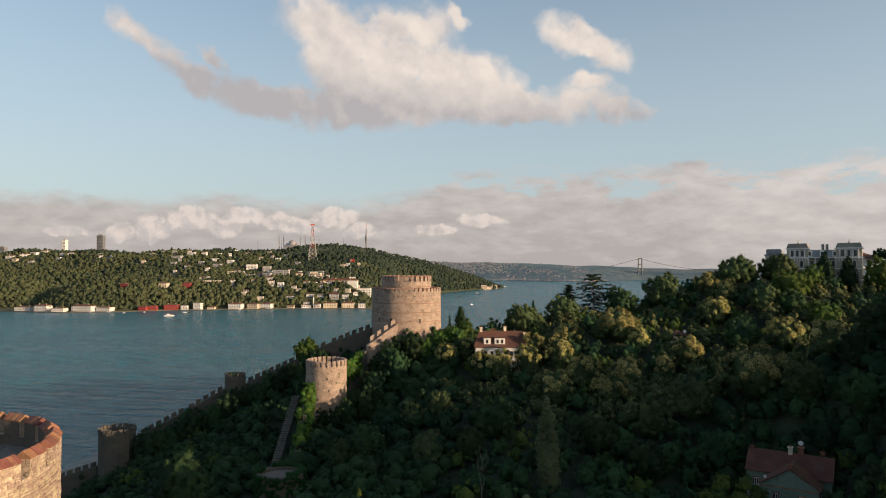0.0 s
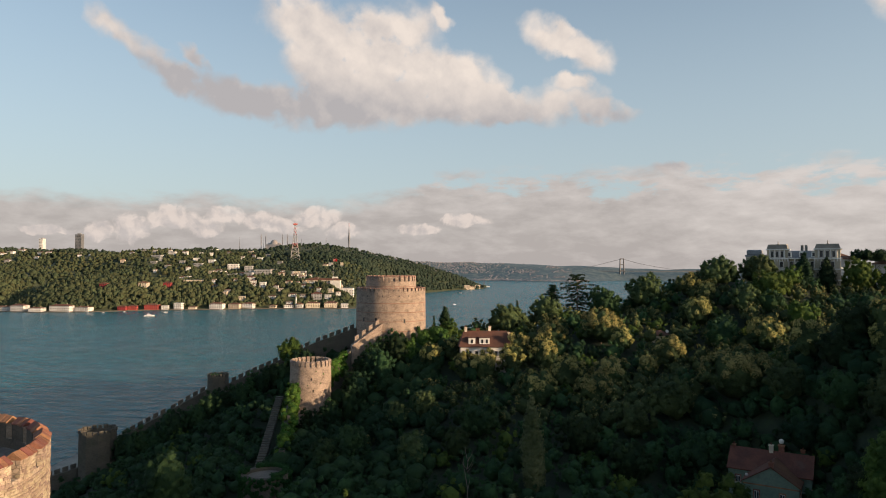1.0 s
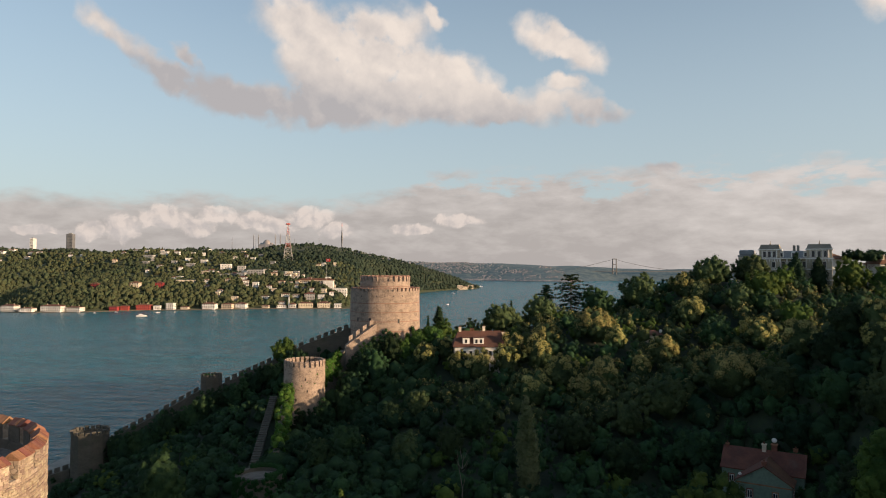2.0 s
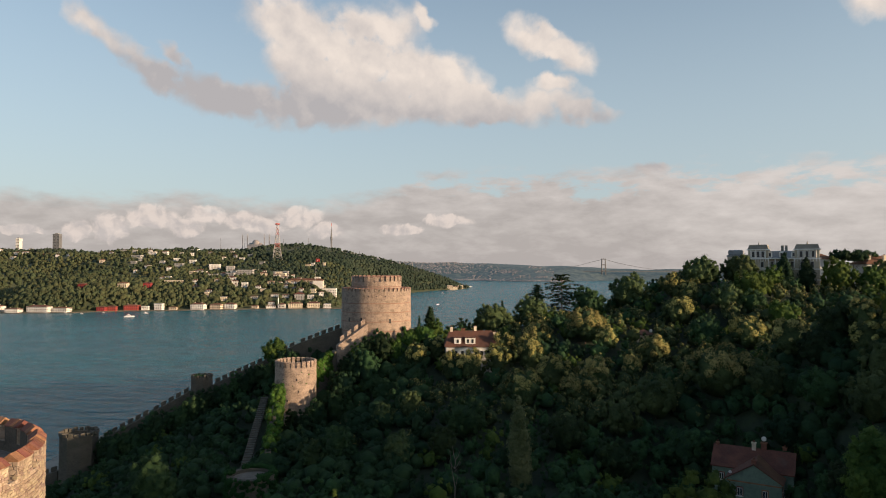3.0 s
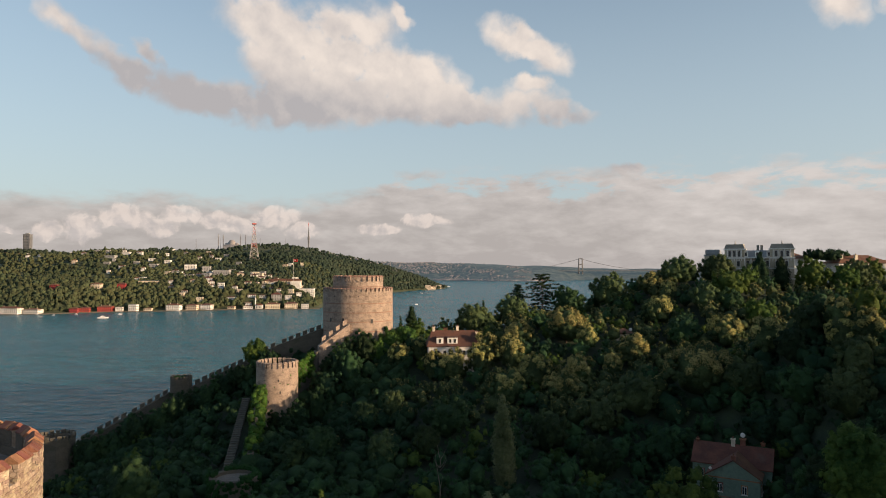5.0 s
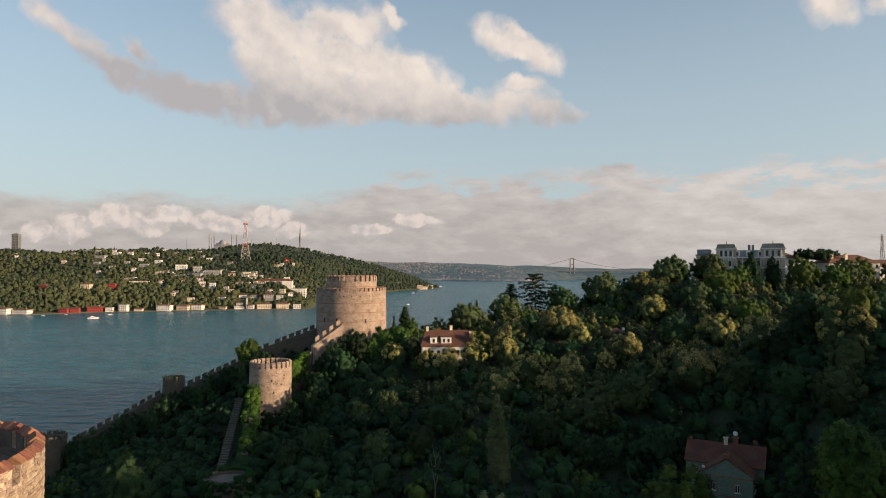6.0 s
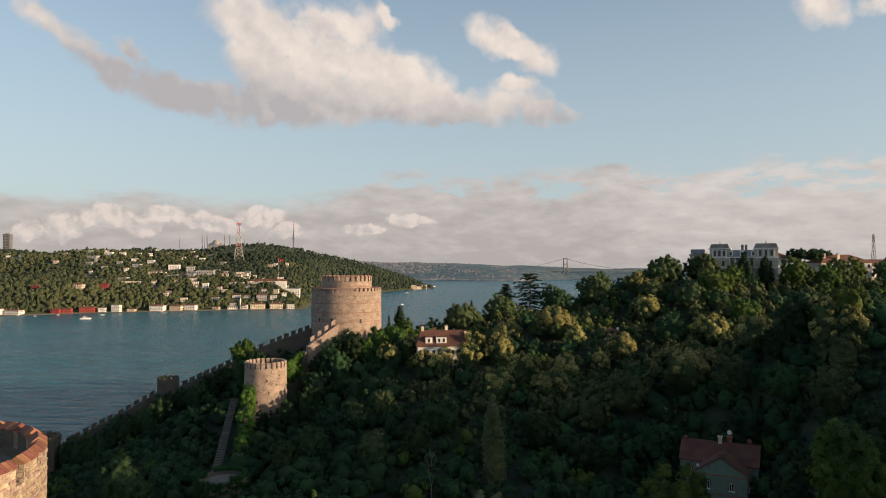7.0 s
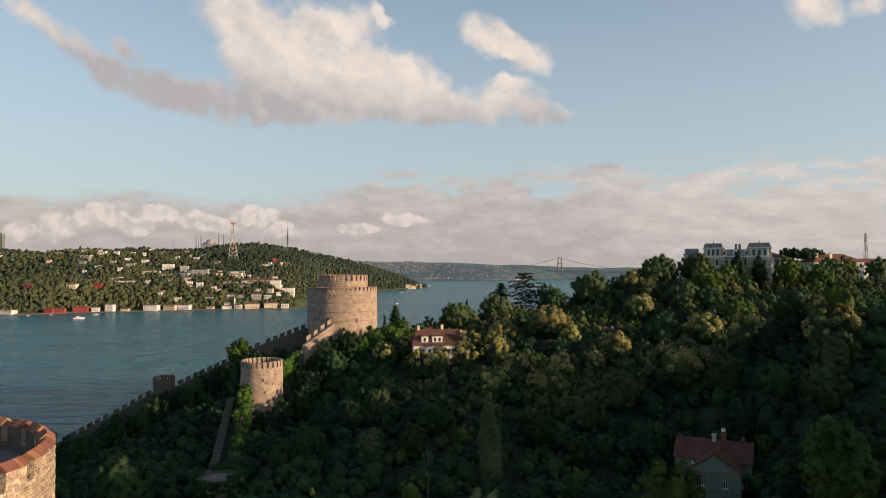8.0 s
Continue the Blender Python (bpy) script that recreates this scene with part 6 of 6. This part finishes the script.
for k, (x, y, top, r) in enumerate(((-23, 247, 63, 4.8), (-15, 252, 63, 4.6), (-32, 243, 59.5, 4.8), (-38, 239, 50.5, 4.0), (-43.5, 228, 43, 4.2), (-38, 231, 47.5, 4.4), (-9, 256, 64, 4.6), (-47, 222, 41, 4.0), (-28, 240, 58.5, 4.8), (-51, 224, 40.5, 3.4), (-35, 236, 51, 4.4), (-33, 247.5, 59.5, 3.4), (-36.8, 244.5, 55.5, 3.0), (-29.5, 248, 62.0, 3.4), (-25, 251, 64, 3.6))):
    z = float(land(x, y))
    broad_tree(x, y, z - 1, r, max(5.0, (top - z) * 1.03), 0.4, (LEAF_OAK, LEAF_LIME, LEAF_DARK, LEAF_OAK, LEAF_OAK)[k % 5], 80 + k, "leafy tree growing below the castle walls", 31)
for k in range(18):
    s = k / 17
    x, y, walk_z = -121 + 62 * s, 239.5 + 15.5 * s - (1.5 if k % 2 else 0), 24.5 + 29 * s
    z = float(land(x, y))
    broad_tree(x, y, z - 1, 3.4 + 0.7 * (k % 3), max(4.0, (walk_z + 2.6 - 0.9 * (k % 4) - z) * 1.12), 0.4, (LEAF_OAK, LEAF_DARK, LEAF_OAK, LEAF_OAK)[k % 4], 100 + k, "bushy tree growing against the curtain wall", 26)


def dead_tree():
    rng = np.random.default_rng(31)
    x, y = 1.6, 150
    z = float(land(x, y))
    t = base("bare_tree", x, y, z, 0, "leafless pale tree standing among dark woods", "tree")
    top = 45.0 - z
    wood = [tube([(0, 0, -0.4), (0.2, 0, top * 0.5), (-0.5, 0, top * 0.75), (-1.0, 0, top)], [0.13, 0.1, 0.06, 0.02], 6)]
    for k in range(7):
        s = rng.uniform(0.45, 0.9)
        a = rng.uniform(0, 6.28)
        p = np.array((0.1, 0, top * s))
        wood.append(tube([p, p + (math.cos(a) * 0.8, math.sin(a) * 0.8, 0.9), p + (math.cos(a) * 1.5, math.sin(a) * 1.5, 2.4)], [0.08, 0.05, 0.02], 5))
    np_part("branches", *joined(wood), PALE_BARK, t)


dead_tree()


# ---- ivy, stairs and the lower bastion ----
def ivy_on(name, label, lumps, seed, each=140, size=0.24, leaf=IVY):
    rng = np.random.default_rng(seed)
    c, r = np.array([l[:3] for l in lumps], float), np.array([l[3] for l in lumps], float)
    ob = np_part(name, *joined([leaf_quads(rng, c, r, each, size, 0.7), lump_core(rng, c, r, 0.8)]), leaf, None, label)
    tagged(ob, category="ivy", kind="stuff")


def stairs():
    top, foot = np.array((-60.6, 226.0, 42.3)), np.array((-53.4, 180.0, 32.2))
    t = base("stone_stair", *foot, 0, "long worn stone stairway climbing to the small tower", "stairs")
    run = top - foot
    n = 32
    turn = math.atan2(run[1], run[0])
    mesh = unit_mesh("step", SHADED_STONE)
    for i in range(n):
        p = run * (i / n)
        s = new("step", mesh)
        s.parent = t
        s.matrix_basis = Matrix.Translation((p[0], p[1], p[2] - 0.9)) @ Matrix.Rotation(turn, 4, "Z") @ Matrix.Diagonal((1.5, 2.3, 1.1, 1))
    # the wall along the stair, smothered by ivy
    w = curtain("stair_wall", [(-47.6, 181.0, 36.0), (-56.6, 227.0, 46.0)], 1.6, 12, SHADED_STONE, "ivy-smothered wall beside the stone stairway", 60, 1)
    rng = np.random.default_rng(41)
    lumps = []
    for i in range(330):
        s = rng.random()
        x, y, z = -47.4 - 9.0 * s, 181 + 46 * s, 36 + 10 * s
        lumps.append((x + rng.uniform(-1.7, 1.9), y + rng.uniform(-0.6, 0.6), z + 0.9 - 9 * rng.random() ** 1.4, rng.uniform(0.7, 1.3)))
    ivy_on("ivy", "bright green ivy smothering the stair wall", lumps, 50, 46, 0.16)
    lumps = [(-42 - 5 * s + rng.uniform(-0.5, 0.5), 246 - 6 * s + rng.uniform(-1.6, -0.8), 54.5 - 3.6 * s - 8 * rng.random(), rng.uniform(0.7, 1.3)) for s in rng.random(120)]
    ivy_on("ivy", "green ivy hanging over the wall by the small tower", lumps, 51, 60, 0.16)


stairs()


def bastion():
    t = base("bastion", -49.0, 171, 16.2, 0, "low round bastion smothered in dark ivy", "tower")
    drum(t, "wall", 4.6, 6.0, 0, 17.2, SHADED_STONE, 40, 0.3)
    part("platform", ring(bmesh.new(), 0.01, 4.7, 16.0, 16.4, n=32), DECK, t, "bare stone platform")
    rng = np.random.default_rng(44)
    lumps = []
    for i in range(430):
        a = rng.uniform(-3.6, 0.8)
        lumps.append((-49 + 6.1 * math.cos(a), 171 + 6.1 * math.sin(a), 33.6 - 13 * rng.random(), rng.uniform(0.5, 0.8)))
    for a in np.linspace(-0.9, 2.2, 20):
        lumps.append((-49 + 5.2 * math.cos(a), 171 + 5.2 * math.sin(a), 33.8, rng.uniform(0.7, 1.1)))
    for k in range(7):
        lumps.append((-54.0 + rng.uniform(-1, 1), 170 + rng.uniform(-1, 1), 34.0, rng.uniform(0.6, 1.0)))
    ivy_on("ivy", "dark green ivy smothering the round bastion", lumps, 45, 44, 0.15, DARK_IVY)


bastion()


def tower_tufts():
    rng = np.random.default_rng(71)
    lumps = []
    for a, z, r in ((-62, 49.5, 0.22), (-70, 46.0, 0.2), (-48, 45.5, 0.3), (-85, 44.8, 0.2), (-112, 47.0, 0.2), (-40, 48.5, 0.35)):
        lumps.append((-52.9 + 7.1 * math.cos(radians(a)), 237 + 7.1 * math.sin(radians(a)), z, r))
    lumps += [(-93 + rng.uniform(-2, 2), 257 + rng.uniform(-3, 0), 44.2, 0.7) for _ in range(4)]
    ivy_on("wall_plants", "small plants rooted in the tower masonry", lumps, 72, 26, 0.14)


tower_tufts()


def slope_shrubs():
    """Scrub over the slope between the walls."""
    rng = np.random.default_rng(51)
    low = [low_crown(400 + k, 1.9, 2.6 + 0.5 * k, -0.4, 7, 10, 0.2)[0] for k in range(3)]
    out = []
    for i in range(1760):
        x, y = rng.uniform(-150, -36), rng.uniform(110, 262)
        beside = 860 <= i < 1150
        valley = i >= 1150
        if valley:
            x, y = (rng.uniform(-2, 34), rng.uniform(108, 166)) if i < 1300 else (rng.uniform(46, 112), rng.uniform(118, 182)) if i < 1520 else (rng.uniform(62, 145), rng.uniform(160, 225))
            if 60 < x < 82 and 152 < y < 174:
                continue
            z = float(land(x, y))
            v, f = low[int(rng.integers(3))]
            out.append((v * (rng.uniform(0.8, 1.5) if i < 1520 else rng.uniform(1.5, 2.6)) + (x, y, z), f))
            continue
        if beside:
            x, y = rng.uniform(-50, -6), rng.uniform(165, 262)
        if not beside and (x > -38 - 0.06 * y + 6 or x < -0.78 * y) or (x + 50) ** 2 + (y - 160) ** 2 < 130 or (x + 28) ** 2 + (y - 266) ** 2 < 210 or near_path(x, y, WALL_LINES[1], 2.2):
            continue
        if near_path(x, y, WALL_LINES[0], 1.6) or near_path(x, y, [(-60.6, 227), (-53.4, 178)], 3.6) or (x + 49) ** 2 + (y - 168) ** 2 < 90 or near_path(x, y, [(-49, 168), (-45, 152)], 5) or (x + 52.9) ** 2 + (y - 237) ** 2 < 64 or (x + 130) ** 2 + (y - 240) ** 2 < 50:
            continue
        if y > np.interp(x, [-160, -124, -90, -41], [230, 243, 256, 261]):
            continue
        if ((x + 86) / 14) ** 2 + ((y - 136) / 9) ** 2 < 1:
            continue
        z = float(land(x, y))
        if z < 2:
            continue
        v, f = low[int(rng.integers(3))]
        s, c = rng.uniform(1.15, 2.1), rng.uniform(0, 6.28)
        if beside or near_path(x, y, WALL_LINES[0], 9):
            s = rng.uniform(1.5, 2.7)
        cs, sn = math.cos(c) * s, math.sin(c) * s
        out.append((np.stack([v[:, 0] * cs - v[:, 1] * sn + x, v[:, 0] * sn + v[:, 1] * cs + y, v[:, 2] * s + z], -1), f))
    tagged(np_part("scrub", *joined(out), SCRUB, None, "dark green scrub covering the slope within the walls", True), category="shrubs", kind="stuff")


slope_shrubs()


def shore_road():
    tagged(part("road", boxed(-171, -160, 150, 340, 0.4, 2.1, bevel=0.1), ROOF_TAN, None, "grey promenade along the near shore"), category="road", kind="structure")


shore_road()


# ---- the near tower, stone by stone ----
def near_tower():
    cx, cy, R = -36.3, 39.5, 11.5
    t = base("round_tower", cx, cy, 40, 0, "sunlit buff stone round tower with brick-capped battlements", "tower")
    drum(t, "wall", R - 2.2, R - 0.06, 0, 31.4, NEAR_MORTAR, 120, 0.3)
    part("roof_deck", ring(bmesh.new(), 0.01, R - 0.94, 31.4, 31.9, n=64), DECK, t, "worn stone roof deck")
    part("parapet", ring(bmesh.new(), R - 0.95, R - 0.06, 31.4, 32.55, n=120), NEAR_MORTAR, t)
    # Thin rings added inside the parapet and merlons carry its shade as dark colour.
    part("inner_lining", ring(bmesh.new(), R - 1.05, R - 0.955, 31.9, 33.55 - 1.0, n=120), SHADED_INNER_STONE, t, "thin added lining, coloured dark for shade inside the parapet")
    n = 28
    rng = random.Random(7)
    for i in range(n):
        a = 2 * math.pi * (i + 0.18) / n
        a1 = a + 0.68 * 2 * math.pi / n
        m = part("merlon", ring(bmesh.new(), R - 0.92, R - 0.04, 32.55, 33.62, a, a1, 5), NEAR_MORTAR, t)
        part("inner_face", ring(bmesh.new(), R - 0.98, R - 0.924, 32.56, 33.6, a + 0.001, a1 - 0.001, 5), SHADED_INNER_STONE, m, "thin added lining, coloured dark for shade inside the parapet")
        # the coping: rows of bricks laid to a ridge
        k = 5
        for j in range(k):
            b0, b1 = a - 0.006 + (a1 - a + 0.012) * j / k, a - 0.006 + (a1 - a + 0.012) * (j + 0.96) / k
            dz = rng.uniform(-0.035, 0.035)
            part("brick", ring(bmesh.new(), R - 1.0, R + 0.05 + dz, 33.63 + dz, 33.71 + dz, b0, b1, 1, ridge=0.40), BRICK, m)
    return t


near = near_tower()


def near_stones():
    cx, cy, R = -36.3, 39.5, 11.5
    rng = random.Random(3)
    meshes = []
    for k in range(8):
        bm = boxed(-0.5, 0.5, -0.5, 0.5, -0.5, 0.5)
        for v in bm.verts:
            v.co.x *= 1.0 + rng.uniform(-0.05, 0.03)
            v.co.z *= 1.0 + rng.uniform(-0.10, 0.04)
            if v.co.y < 0:
                v.co.x *= 0.93
                v.co.z *= 0.88
                v.co.y += rng.uniform(-0.12, 0.12)
        bmesh.ops.bevel(bm, geom=bm.edges[:], offset=0.05, segments=1, affect="EDGES")
        me = bpy.data.meshes.new("stone")
        bm.to_mesh(me)
        bm.free()
        me.materials.append(NEAR_STONE)
        meshes.append(me)
    bm = boxed(-0.5, 0.5, -0.5, 0.5, -0.5, 0.5, bevel=0.04)
    brick = bpy.data.meshes.new("brick")
    bm.to_mesh(brick)
    bm.free()
    brick.materials.append(BRICK)
    z, row, count = 33.55, 0, 0
    rest_v, rest_f, n_v = [], [], 0
    pitch = 2 * math.pi / 28
    while z > 28.3:
        is_brick = row in (17, 18)
        h = 0.11 if is_brick else rng.uniform(0.15, 0.31)
        a = radians(-44) + rng.uniform(0, 0.05)
        while a < radians(42):
            w = rng.uniform(0.3, 0.5) if is_brick else rng.uniform(0.2, 0.62)
            mid = a + w / 2 / R
            a += w / R
            # the gaps between the merlons stay open
            if z > 32.5 and not (0.03 < (mid / pitch - 0.18) % 1.0 < 0.65):
                continue
            r = R - 0.13 + rng.uniform(-0.02, 0.025)
            m = Matrix.Rotation(mid + math.pi / 2, 4, "Z") @ Matrix.Translation((0, -r, z - h / 2 + rng.uniform(-0.015, 0.015))) @ Matrix.Rotation(rng.uniform(-0.08, 0.08), 4, "Y")
            m = m @ Matrix.Diagonal((w - rng.uniform(0.0, 0.05), 0.26, h - rng.uniform(-0.01, 0.03), 1))
            mesh = brick if is_brick else rng.choice(meshes)
            if count < 296:
                ob = new("brick" if is_brick else "stone", mesh)
                ob.parent = near
                ob.matrix_basis = m
            else:
                rest_v += [m @ v.co for v in mesh.vertices]
                rest_f += [[n_v + i for i in p.vertices] for p in mesh.polygons]
                n_v += len(mesh.vertices)
            count += 1
        z -= h
        row += 1
    me = bpy.data.meshes.new("rubble")
    me.from_pydata(rest_v, [], rest_f)
    tagged(link_mesh("rubble", me, RUBBLE, near, "rough coursed rubble lower on the tower"), kind="stuff")


near_stones()
